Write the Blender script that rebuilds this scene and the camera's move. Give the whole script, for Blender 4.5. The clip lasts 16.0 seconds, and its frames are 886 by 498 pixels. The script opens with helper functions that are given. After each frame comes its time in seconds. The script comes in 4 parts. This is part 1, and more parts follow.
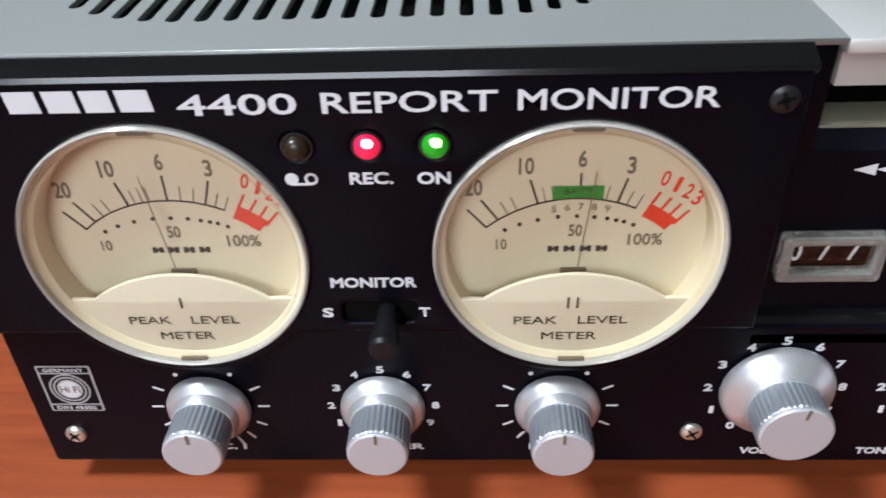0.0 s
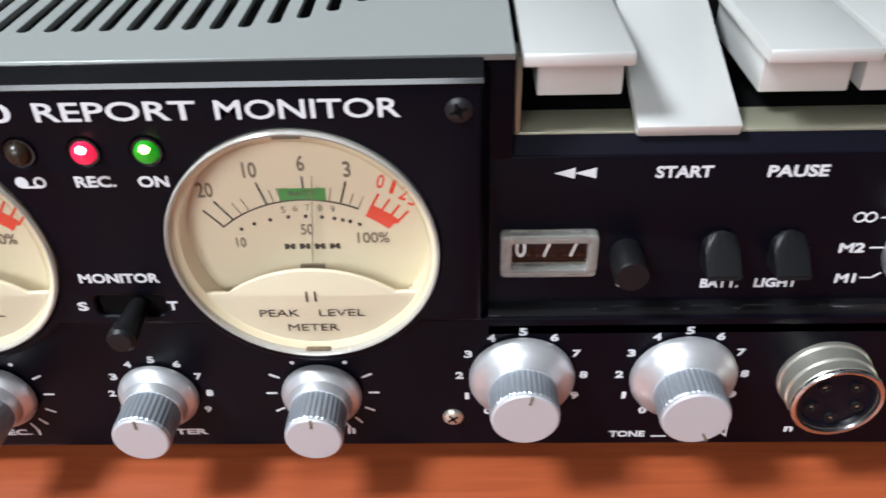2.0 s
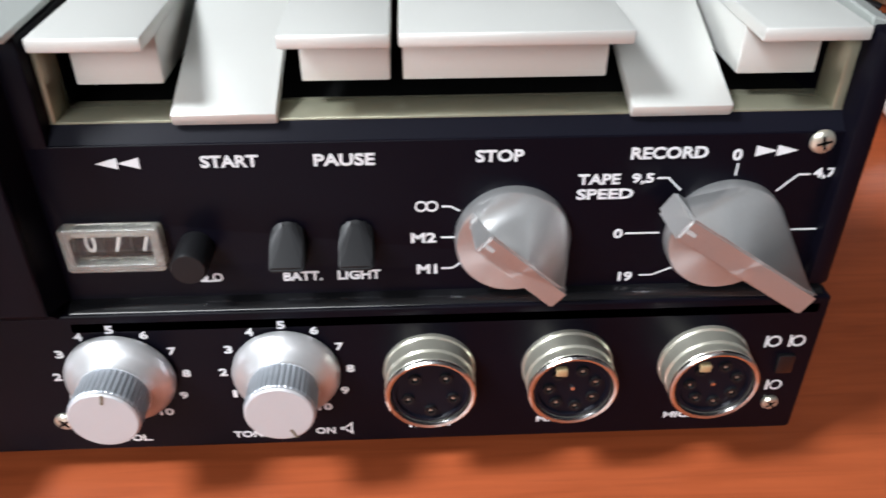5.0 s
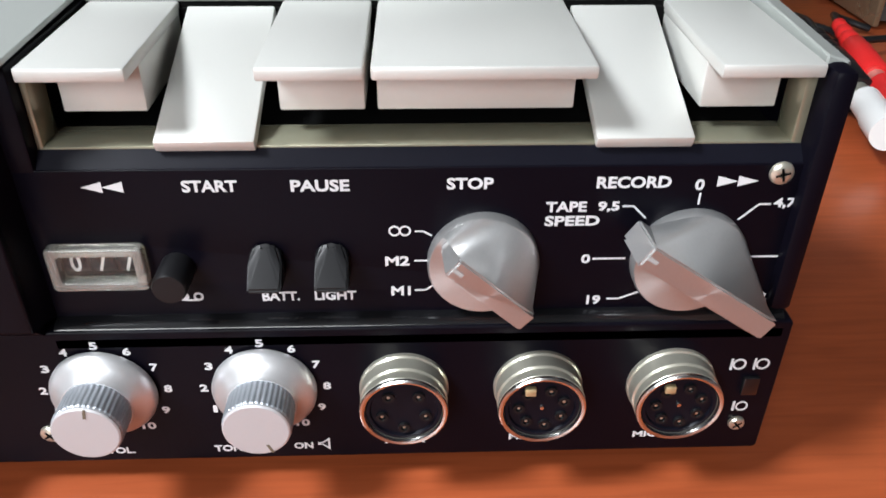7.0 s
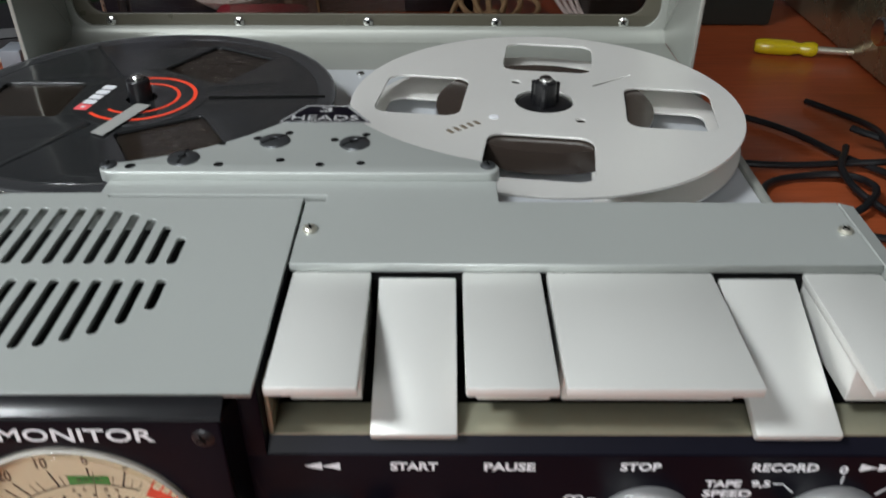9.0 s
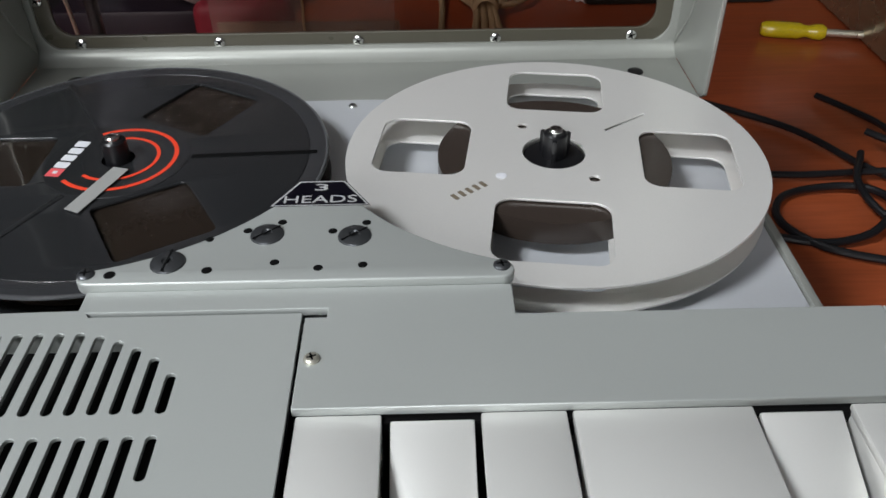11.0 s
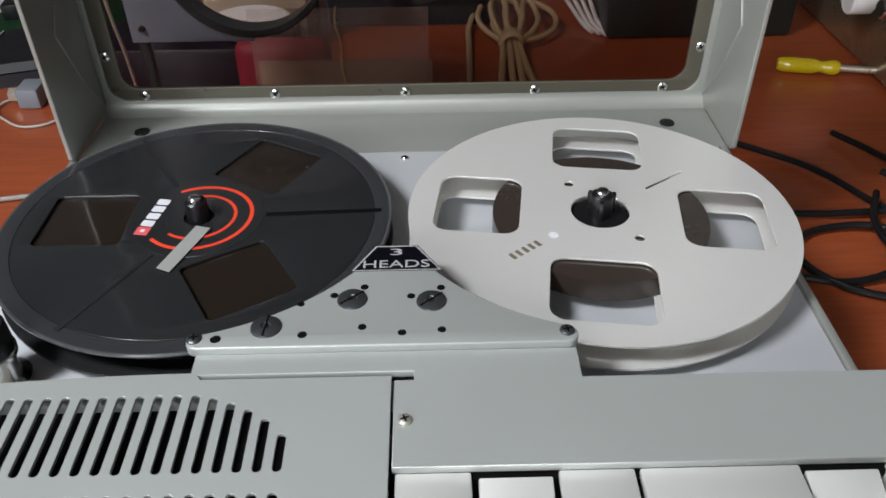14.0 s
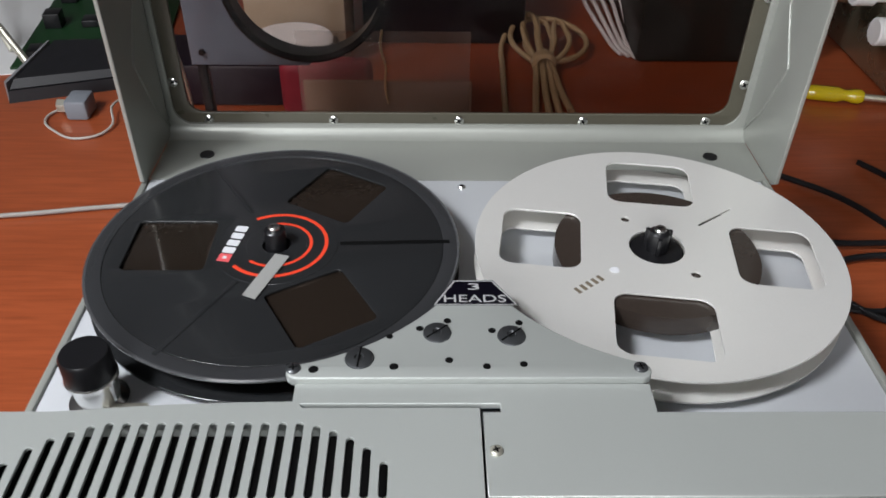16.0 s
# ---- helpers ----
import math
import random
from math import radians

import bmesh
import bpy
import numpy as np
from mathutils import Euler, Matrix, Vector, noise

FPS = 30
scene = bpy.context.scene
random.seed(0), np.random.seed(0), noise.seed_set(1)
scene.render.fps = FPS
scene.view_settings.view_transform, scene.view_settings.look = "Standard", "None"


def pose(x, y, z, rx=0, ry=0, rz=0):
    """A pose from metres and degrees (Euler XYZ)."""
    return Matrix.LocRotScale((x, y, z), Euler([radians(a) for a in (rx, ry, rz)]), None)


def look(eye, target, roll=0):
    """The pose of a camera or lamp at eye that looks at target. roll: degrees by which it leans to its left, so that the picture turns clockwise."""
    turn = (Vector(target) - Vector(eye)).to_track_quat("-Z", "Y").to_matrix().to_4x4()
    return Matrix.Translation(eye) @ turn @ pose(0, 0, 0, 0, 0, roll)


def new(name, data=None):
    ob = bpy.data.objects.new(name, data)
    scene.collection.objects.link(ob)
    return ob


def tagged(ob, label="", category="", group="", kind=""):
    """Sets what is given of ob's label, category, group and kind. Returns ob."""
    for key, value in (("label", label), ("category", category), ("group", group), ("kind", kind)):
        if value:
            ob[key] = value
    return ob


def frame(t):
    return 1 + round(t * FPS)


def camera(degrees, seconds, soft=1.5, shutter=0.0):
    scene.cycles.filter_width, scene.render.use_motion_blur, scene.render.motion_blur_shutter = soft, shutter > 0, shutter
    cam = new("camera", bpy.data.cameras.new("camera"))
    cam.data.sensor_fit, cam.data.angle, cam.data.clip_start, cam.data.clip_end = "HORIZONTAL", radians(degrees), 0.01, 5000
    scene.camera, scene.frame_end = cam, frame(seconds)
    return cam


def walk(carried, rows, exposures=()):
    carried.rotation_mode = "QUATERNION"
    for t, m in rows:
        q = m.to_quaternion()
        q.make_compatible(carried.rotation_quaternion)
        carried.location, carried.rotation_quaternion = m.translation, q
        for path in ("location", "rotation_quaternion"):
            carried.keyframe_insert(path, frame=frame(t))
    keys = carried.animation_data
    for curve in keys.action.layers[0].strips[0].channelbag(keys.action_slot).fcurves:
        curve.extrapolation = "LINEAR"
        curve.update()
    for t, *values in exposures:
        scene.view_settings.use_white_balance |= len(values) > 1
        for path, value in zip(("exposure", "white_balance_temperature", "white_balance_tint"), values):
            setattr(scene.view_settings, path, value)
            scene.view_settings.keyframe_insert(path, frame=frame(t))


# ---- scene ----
cam = camera(57.82, 16.0, soft=1.6, shutter=0.5)
# seconds, eye in metres, yaw, pitch and roll in degrees
ROWS = [
    (0, 0.08268, -0.10011, 0.12688, 1.571, -34.579, 1.782),
    (0.5, 0.09239, -0.10101, 0.12826, 1.541, -34.653, 1.586),
    (1, 0.10259, -0.10399, 0.12954, 1.633, -34.723, 1.461),
    (1.5, 0.11264, -0.10526, 0.13112, 1.623, -35.187, 1.384),
    (2, 0.12469, -0.10582, 0.13196, 0.937, -35.340, 1.405),
    (2.5, 0.13270, -0.10611, 0.13076, 0.553, -35.228, 0.912),
    (3, 0.14171, -0.10647, 0.12934, 0.398, -34.958, 1.001),
    (3.5, 0.15304, -0.10579, 0.12917, -0.364, -34.754, 0.761),
    (4, 0.16321, -0.10481, 0.13164, -0.850, -34.512, 0.419),
    (4.5, 0.17642, -0.10698, 0.12824, -2.025, -34.470, 0.318),
    (5, 0.18872, -0.10768, 0.12608, -2.537, -33.905, 0.024),
    (5.2, 0.19201, -0.10802, 0.12622, -2.890, -34.101, -0.286),
    (7.3, 0.19446, -0.11088, 0.13338, -1.472, -32.780, -0.455),
    (7.5, 0.19485, -0.11105, 0.13688, -0.866, -32.524, -0.197),
    (8, 0.18933, -0.11065, 0.15084, -0.815, -32.479, -0.379),
    (8.5, 0.18017, -0.10962, 0.16650, 0.236, -32.375, 0.049),
    (9, 0.16509, -0.09703, 0.18536, 0.046, -33.657, -0.186),
    (9.5, 0.16225, -0.08065, 0.19654, -0.639, -35.057, 0.297),
    (9.7, 0.16132, -0.07227, 0.19985, -0.903, -35.826, 0.110),
    (11.8, 0.15944, -0.06036, 0.21260, -1.520, -38.131, 0.497),
    (12, 0.15643, -0.06094, 0.21529, -1.645, -38.115, 0.140),
    (12.5, 0.15285, -0.06171, 0.22225, -1.725, -38.000, 0.157),
    (13, 0.15164, -0.06335, 0.22691, -1.577, -37.849, 0.262),
    (13.5, 0.14826, -0.06483, 0.23000, -1.538, -37.931, 0.280),
    (14, 0.14263, -0.06656, 0.23339, -1.304, -37.921, 0.413),
    (14.5, 0.13711, -0.06728, 0.23484, -1.546, -37.327, -0.149),
    (15, 0.13076, -0.06823, 0.23313, -0.671, -36.995, 0.264),
    (15.5, 0.12245, -0.06842, 0.23701, -1.075, -37.208, -0.882),
    (16, 0.11857, -0.07066, 0.25091, -0.766, -38.040, -0.755),
]
# seconds, stops, kelvin, tint
EXPOSURES = [(0.0, -0.17, 6200, 10), (1.5, 0.06, 6300, 10), (2.5, 0.08, 6300, 10), (5.0, 0.28, 6550, 10), (7.5, 0.27, 6600, 10), (8.5, -0.16, 6650, 8), (9.5, -0.36, 6650, 10), (12.0, -0.30, 6650, 12), (16.0, -0.12, 6700, 13)]
walk(cam, [(t, pose(x, y, z, 90 + pitch, roll, yaw)) for t, x, y, z, yaw, pitch, roll in ROWS],
     exposures=EXPOSURES)

# ---- light ----
world = bpy.data.worlds.new("sky")
scene.world = world
world.use_nodes = True
wn = world.node_tree
sky = wn.nodes.new("ShaderNodeTexSky")
sky.sky_type, sky.sun_disc, sky.sun_elevation, sky.sun_rotation = "NISHITA", False, radians(35), radians(230)
wn.links.new(sky.outputs[0], wn.nodes["Background"].inputs[0])
wn.nodes["Background"].inputs[1].default_value = 0.12


def area(name, eye, target, sx, sy, watts, colour, spread=180):
    d = bpy.data.lights.new(name, "AREA")
    d.shape, d.size, d.size_y, d.energy, d.color = "RECTANGLE", sx, sy, watts, colour
    d.spread = radians(spread)
    o = new(name, d)
    o.matrix_world = look(eye, target)
    return o


area("desk_lamp", (-0.39, -0.20, 0.85), (0.17, 0.0, 0.06), 0.20, 0.20, 4.0, (0.88, 0.94, 1.0), 100)
area("window_light", (-0.60, -2.18, 1.15), (0.15, 0.0, 0.1), 1.4, 1.1, 50, (0.93, 0.97, 1.0))

# ---- materials ----


def material(name, colour, rough=0.5, metal=0.0, coat=0.0, vary=0.12, scale=60.0, bump=0.0, fine=900.0, trans=0.0, ior=1.45, stretch=(1, 1, 1), rvary=0.08):
    m = bpy.data.materials.new(name)
    m.use_nodes = True
    t = m.node_tree
    b = t.nodes["Principled BSDF"]
    tc = t.nodes.new("ShaderNodeTexCoord")
    mp = t.nodes.new("ShaderNodeMapping")
    mp.inputs["Scale"].default_value = stretch
    t.links.new(tc.outputs["Object"], mp.inputs[0])
    n1 = t.nodes.new("ShaderNodeTexNoise")
    n1.inputs["Scale"].default_value, n1.inputs["Detail"].default_value = scale, 6
    n2 = t.nodes.new("ShaderNodeTexNoise")
    n2.inputs["Scale"].default_value, n2.inputs["Detail"].default_value = fine, 3
    for n in (n1, n2):
        t.links.new(mp.outputs[0], n.inputs["Vector"])
    mix = t.nodes.new("ShaderNodeMix")
    mix.data_type = "RGBA"
    mix.inputs["A"].default_value = (*[c * (1 - vary) for c in colour], 1)
    mix.inputs["B"].default_value = (*[min(1, c * (1 + vary)) for c in colour], 1)
    avg = t.nodes.new("ShaderNodeMath")
    avg.operation = "MULTIPLY_ADD"
    avg.inputs[1].default_value, avg.inputs[2].default_value = 0.45, 0.0
    t.links.new(n2.outputs[0], avg.inputs[0])
    add = t.nodes.new("ShaderNodeMath")
    add.operation = "MULTIPLY_ADD"
    add.inputs[1].default_value = 0.55
    t.links.new(n1.outputs[0], add.inputs[0])
    t.links.new(avg.outputs[0], add.inputs[2])
    t.links.new(add.outputs[0], mix.inputs["Factor"])
    t.links.new(mix.outputs["Result"], b.inputs["Base Color"])
    rr = t.nodes.new("ShaderNodeMapRange")
    rr.inputs["To Min"].default_value, rr.inputs["To Max"].default_value = max(0.02, rough - rvary), min(1, rough + rvary)
    t.links.new(n1.outputs[0], rr.inputs[0])
    t.links.new(rr.outputs[0], b.inputs["Roughness"])
    b.inputs["Metallic"].default_value, b.inputs["Coat Weight"].default_value = metal, coat
    b.inputs["Coat Roughness"].default_value = 0.12
    b.inputs["Transmission Weight"].default_value, b.inputs["IOR"].default_value = trans, ior
    if bump:
        bp = t.nodes.new("ShaderNodeBump")
        bp.inputs["Strength"].default_value, bp.inputs["Distance"].default_value = bump, 0.0002
        t.links.new(n2.outputs[0], bp.inputs["Height"])
        t.links.new(bp.outputs[0], b.inputs["Normal"])
    return m


def glass(name, colour, rough=0.03, gloss=0.035):
    """A thin clear pane: mostly lets light straight through, with gloss."""
    m = bpy.data.materials.new(name)
    m.use_nodes = True
    t = m.node_tree
    t.nodes.remove(t.nodes["Principled BSDF"])
    tr, gl, mx, lw, pw, fr = (t.nodes.new(k) for k in ("ShaderNodeBsdfTransparent", "ShaderNodeBsdfGlossy", "ShaderNodeMixShader", "ShaderNodeLayerWeight", "ShaderNodeMath", "ShaderNodeMath"))
    tr.inputs[0].default_value = (*colour, 1)
    gl.inputs["Roughness"].default_value = rough
    lw.inputs["Blend"].default_value = 0.5
    pw.operation, pw.inputs[1].default_value = "POWER", 5.0
    fr.operation, fr.inputs[1].default_value, fr.inputs[2].default_value = "MULTIPLY_ADD", 0.9, gloss
    t.links.new(lw.outputs["Facing"], pw.inputs[0])
    t.links.new(pw.outputs[0], fr.inputs[0])
    t.links.new(fr.outputs[0], mx.inputs[0])
    t.links.new(tr.outputs[0], mx.inputs[1])
    t.links.new(gl.outputs[0], mx.inputs[2])
    t.links.new(mx.outputs[0], t.nodes["Material Output"].inputs[0])
    return m


def hazy(name, colour, cover):
    """A thin cloudy film: lets most light through and scatters the rest."""
    m = bpy.data.materials.new(name)
    m.use_nodes = True
    t = m.node_tree
    t.nodes.remove(t.nodes["Principled BSDF"])
    tr, df, mx = (t.nodes.new(k) for k in ("ShaderNodeBsdfTransparent", "ShaderNodeBsdfDiffuse", "ShaderNodeMixShader"))
    df.inputs[0].default_value, mx.inputs[0].default_value = (*colour, 1), cover
    t.links.new(tr.outputs[0], mx.inputs[1])
    t.links.new(df.outputs[0], mx.inputs[2])
    t.links.new(mx.outputs[0], t.nodes["Material Output"].inputs[0])
    return m


def glow(name, colour, strength, base):
    m = material(name, base, 0.25, coat=0.5, vary=0.05)
    b = m.node_tree.nodes["Principled BSDF"]
    b.inputs["Emission Color"].default_value, b.inputs["Emission Strength"].default_value = (*colour, 1), strength
    return m


def wood(name):
    m = material(name, (0.36, 0.078, 0.026), 0.36, coat=0.15, vary=0.3, scale=5.0, fine=30.0, bump=0.03, stretch=(0.7, 7, 3))
    t = m.node_tree
    b = t.nodes["Principled BSDF"]
    mix = next(n for n in t.nodes if n.bl_idname == "ShaderNodeMix")
    tc = next(n for n in t.nodes if n.bl_idname == "ShaderNodeTexCoord")
    mp = t.nodes.new("ShaderNodeMapping")
    mp.inputs["Scale"].default_value = (18, 260, 40)
    t.links.new(tc.outputs["Object"], mp.inputs[0])
    n = t.nodes.new("ShaderNodeTexNoise")
    n.inputs["Scale"].default_value, n.inputs["Detail"].default_value, n.inputs["Distortion"].default_value = 1.6, 6, 0.6
    t.links.new(mp.outputs[0], n.inputs["Vector"])
    ramp = t.nodes.new("ShaderNodeValToRGB")
    ramp.color_ramp.elements[0].position, ramp.color_ramp.elements[1].position = 0.3, 0.62
    ramp.color_ramp.elements[0].color, ramp.color_ramp.elements[1].color = (0.55, 0.5, 0.45, 1), (1, 1, 1, 1)
    t.links.new(n.outputs[0], ramp.inputs[0])
    mul = t.nodes.new("ShaderNodeMix")
    mul.data_type, mul.blend_type = "RGBA", "MULTIPLY"
    mul.inputs["Factor"].default_value = 0.5
    t.links.new(mix.outputs["Result"], mul.inputs["A"])
    t.links.new(ramp.outputs[0], mul.inputs["B"])
    t.links.new(mul.outputs["Result"], b.inputs["Base Color"])
    return m


WOOD = wood("varnished_wood")
GREY = material("grey_lacquer", (0.40, 0.42, 0.40), 0.42, metal=0.35, vary=0.05, scale=25, fine=2500, bump=0.05)
KEY = material("silver_lacquer", (0.62, 0.62, 0.59), 0.42, metal=0.35, vary=0.04, scale=30, fine=2500, bump=0.04)
DECK = material("pale_deck", (0.60, 0.62, 0.64), 0.35, metal=0.2, vary=0.04, scale=20)
BLACK = material("black_satin", (0.0030, 0.0026, 0.0055), 0.34, vary=0.25, scale=40, fine=1800, bump=0.03)
GLOSSK = material("black_gloss", (0.006, 0.006, 0.007), 0.16, coat=0.25, vary=0.2)
BLACK.node_tree.nodes["Principled BSDF"].inputs["Specular IOR Level"].default_value = 0.11
SATINK = material("black_bevel", (0.005, 0.005, 0.009), 0.36, vary=0.2)
SATINK.node_tree.nodes["Principled BSDF"].inputs["Specular IOR Level"].default_value = 0.15
LEVERK = material("black_lever", (0.006, 0.006, 0.007), 0.42, vary=0.15)
LEVERK.node_tree.nodes["Principled BSDF"].inputs["Specular IOR Level"].default_value = 0.32
# Near-black colour standing in for the shade inside wells, slots, holes and gaps.
DARK = material("void_shade", (0.003, 0.003, 0.003), 0.8, vary=0.2)
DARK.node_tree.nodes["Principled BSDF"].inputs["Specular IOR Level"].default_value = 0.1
GUNMETAL = material("gunmetal", (0.10, 0.105, 0.11), 0.35, metal=0.8, vary=0.2)
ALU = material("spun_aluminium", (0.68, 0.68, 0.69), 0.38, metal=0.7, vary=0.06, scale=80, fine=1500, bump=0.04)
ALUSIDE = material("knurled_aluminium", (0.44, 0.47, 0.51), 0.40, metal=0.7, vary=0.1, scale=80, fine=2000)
SELECT = material("brushed_selector", (0.58, 0.58, 0.58), 0.34, metal=0.8, vary=0.08, scale=80, fine=1800, bump=0.04)
def turned(m, amount, axis="Y"):
    """Fine turning marks that run round an axis stretch the highlights."""
    t = m.node_tree
    b = t.nodes["Principled BSDF"]
    tg = t.nodes.new("ShaderNodeTangent")
    tg.direction_type, tg.axis = "RADIAL", axis
    b.inputs["Anisotropic"].default_value = amount
    t.links.new(tg.outputs[0], b.inputs["Tangent"])


turned(SELECT, 0.8)
CAPM = material("satin_cap", (0.53, 0.53, 0.55), 0.45, metal=0.3, vary=0.04, scale=60, fine=2600, bump=0.04)
CHROME = material("chrome", (0.78, 0.78, 0.76), 0.2, metal=1.0, vary=0.05)
NICKEL = material("nickel", (0.68, 0.66, 0.56), 0.30, metal=0.8, vary=0.12, scale=200)
BEIGE = material("beige_metal", (0.33, 0.32, 0.235), 0.22, metal=0.5, vary=0.06)
IVORY = material("ivory_dial", (0.70, 0.63, 0.46), 0.55, vary=0.05, scale=30)
IVORY2 = material("ivory_plate", (0.71, 0.66, 0.51), 0.5, vary=0.04, scale=30)
INK = material("black_ink", (0.03, 0.025, 0.02), 0.6, vary=0.1)
INKG = material("faded_ink", (0.16, 0.13, 0.09), 0.6, vary=0.1)
RED = material("red_ink", (0.75, 0.055, 0.02), 0.55, vary=0.08)
GREEN = material("green_ink", (0.02, 0.26, 0.035), 0.55, vary=0.08)
WHITE = material("white_print", (0.68, 0.69, 0.71), 0.5, vary=0.06, scale=300)
PEWTER = material("silver_print", (0.40, 0.40, 0.40), 0.4, vary=0.1, scale=300)
CLEAR = glass("clear_acrylic", (0.97, 0.96, 0.93))
SMOKE = glass("smoked_window", (0.71, 0.65, 0.63), 0.03, 0.006)
RIMCLEAR = material("smoky_rim", (0.030, 0.031, 0.033), 0.22, coat=0.4, vary=0.15)
REELK = material("reel_plastic", (0.017, 0.018, 0.019), 0.22, coat=0.4, vary=0.2, scale=30)
TAPE = material("tape_pack", (0.036, 0.027, 0.022), 0.22, coat=0.2, vary=0.25, scale=12, fine=600, stretch=(1, 1, 40))
turned(TAPE, 0.85, "Z")
REELA = material("reel_aluminium", (0.84, 0.83, 0.79), 0.34, metal=0.46, vary=0.07, scale=20, fine=2500, bump=0.03)
OLIVE = material("lid_lacquer", (0.32, 0.33, 0.30), 0.38, metal=0.3, vary=0.05, scale=25, fine=2500, bump=0.05)
GASKET = material("window_border", (0.085, 0.078, 0.058), 0.3, vary=0.1)
LEDR = glow("red_led", (1.0, 0.02, 0.08), 0.8, (0.45, 0.01, 0.05))
LEDG = glow("green_led", (0.03, 0.9, 0.03), 0.22, (0.015, 0.22, 0.01))
LEDHOTR = glow("red_led_core", (1.0, 0.45, 0.5), 6.0, (0.9, 0.5, 0.5))
LEDHOTG = glow("green_led_core", (0.75, 1.0, 0.3), 6.0, (0.6, 0.9, 0.4))
LEDOFF = material("amber_led", (0.022, 0.015, 0.008), 0.3, vary=0.2)
RUBBER = material("black_rubber", (0.007, 0.007, 0.008), 0.34, vary=0.2)
REDPL = material("red_plastic", (0.62, 0.02, 0.02), 0.35, vary=0.08)
WHITEPL = material("white_plastic", (0.75, 0.75, 0.74), 0.4, vary=0.06)
YELLOW = material("yellow_acetate", (0.48, 0.37, 0.01), 0.18, coat=0.5, vary=0.1)
ROPE = material("tan_cord", (0.42, 0.31, 0.17), 0.7, vary=0.15, fine=2500, bump=0.3)
PLASTER = material("wall_paint", (0.32, 0.32, 0.33), 0.8, vary=0.05, scale=4)
FLOORM = material("floor_tile", (0.35, 0.30, 0.26), 0.5, vary=0.1, scale=4)

# ---- mesh helpers, in millimetres ----
MM = 0.001


def part(name, bm, mat, parent=None, label="", at=(0, 0, 0), rot=(0, 0, 0), smooth=True):
    """Links a bmesh or mesh as one object under a thing or a part; at and rot are in its parent's frame."""
    if isinstance(bm, bmesh.types.BMesh):
        me = bpy.data.meshes.new(name)
        bmesh.ops.scale(bm, vec=(MM, MM, MM), verts=bm.verts)
        if smooth:
            for f in bm.faces:
                f.smooth = True
            for e in bm.edges:
                e.smooth = len(e.link_faces) == 2 and e.calc_face_angle(0) < radians(32)
        bm.to_mesh(me)
        bm.free()
    else:
        me = bm
    if mat and not me.materials:
        me.materials.append(mat)
    o = new(name, me)
    o.matrix_basis = pose(at[0] * MM, at[1] * MM, at[2] * MM, *rot)
    o.parent = parent
    if label:
        tagged(o, label)
    return o


def thing(name, label, category, at=(0, 0, 0), group="", kind=""):
    o = new(name)
    o.empty_display_size = 0.01
    o.matrix_basis = pose(at[0] * MM, at[1] * MM, at[2] * MM)
    return tagged(o, label, category, group, kind)


def box(lo, hi, bevel=0.0, bm=None, seg=2):
    own = bm or bmesh.new()
    r = bmesh.ops.create_cube(own, size=1)
    for v in r["verts"]:
        v.co = [(a + b) / 2 + c * (b - a) for a, b, c in zip(lo, hi, v.co)]
    if bevel:
        es = {e for v in r["verts"] for e in v.link_edges}
        bmesh.ops.bevel(own, geom=list(es), offset=bevel, segments=seg, affect="EDGES", profile=0.5)
    return own


def lathe(profile, seg=48, bm=None, axis="z", at=(0, 0, 0)):
    """Turns a list of (radius, height) about the axis; 'y' turns about the depth, height towards the viewer."""
    own = bm or bmesh.new()
    rings = []
    for r, h in profile:
        ring = []
        for k in range(seg if r > 1e-6 else 1):
            a = 2 * math.pi * k / seg
            p = (r * math.cos(a), r * math.sin(a), h)
            p = p if axis == "z" else (p[0], -h, p[1])
            ring.append(own.verts.new([p[i] + at[i] for i in range(3)]))
        rings.append(ring)
    for a, b in zip(rings, rings[1:]):
        for k in range(seg):
            c = [a[k % len(a)], a[(k + 1) % len(a)], b[(k + 1) % len(b)], b[k % len(b)]]
            c = [v for i, v in enumerate(c) if v not in c[:i]]
            if len(c) > 2:
                own.faces.new(c)
    bmesh.ops.recalc_face_normals(own, faces=own.faces)
    return own


def outline_mesh(loops, depth=1.0, bevel=0.0):
    """A plate in the x, y plane out of outer and hole loops, from z = -depth / 2 to depth / 2."""
    c = bpy.data.curves.new("outline", "CURVE")
    c.dimensions, c.fill_mode, c.extrude, c.bevel_depth, c.bevel_resolution = "2D", "BOTH", max(0.0, depth / 2 - bevel), bevel, 2
    c.offset = -bevel
    for loop in loops:
        sp = c.splines.new("POLY")
        sp.points.add(len(loop) - 1)
        for p, q in zip(sp.points, loop):
            p.co = (q[0], q[1], 0, 1)
        sp.use_cyclic_u = True
    return curve_to_bm(c)


def curve_to_bm(c):
    o = bpy.data.objects.new("tmp", c)
    scene.collection.objects.link(o)
    bpy.context.view_layer.update()
    me = bpy.data.meshes.new_from_object(o.evaluated_get(bpy.context.evaluated_depsgraph_get()))
    bpy.data.objects.remove(o)
    bpy.data.curves.remove(c)
    bm = bmesh.new()
    bm.from_mesh(me)
    bpy.data.meshes.remove(me)
    bmesh.ops.remove_doubles(bm, verts=bm.verts, dist=0.0005)
    return bm


def front(bm, y=0.0):
    """Stands an x, y plate upright: y becomes height, and it faces the viewer at depth y."""
    for v in bm.verts:
        v.co = (v.co.x, y - v.co.z, v.co.y)
    return bm


def flat(bm, z=0.0):
    for v in bm.verts:
        v.co.z += z
    return bm


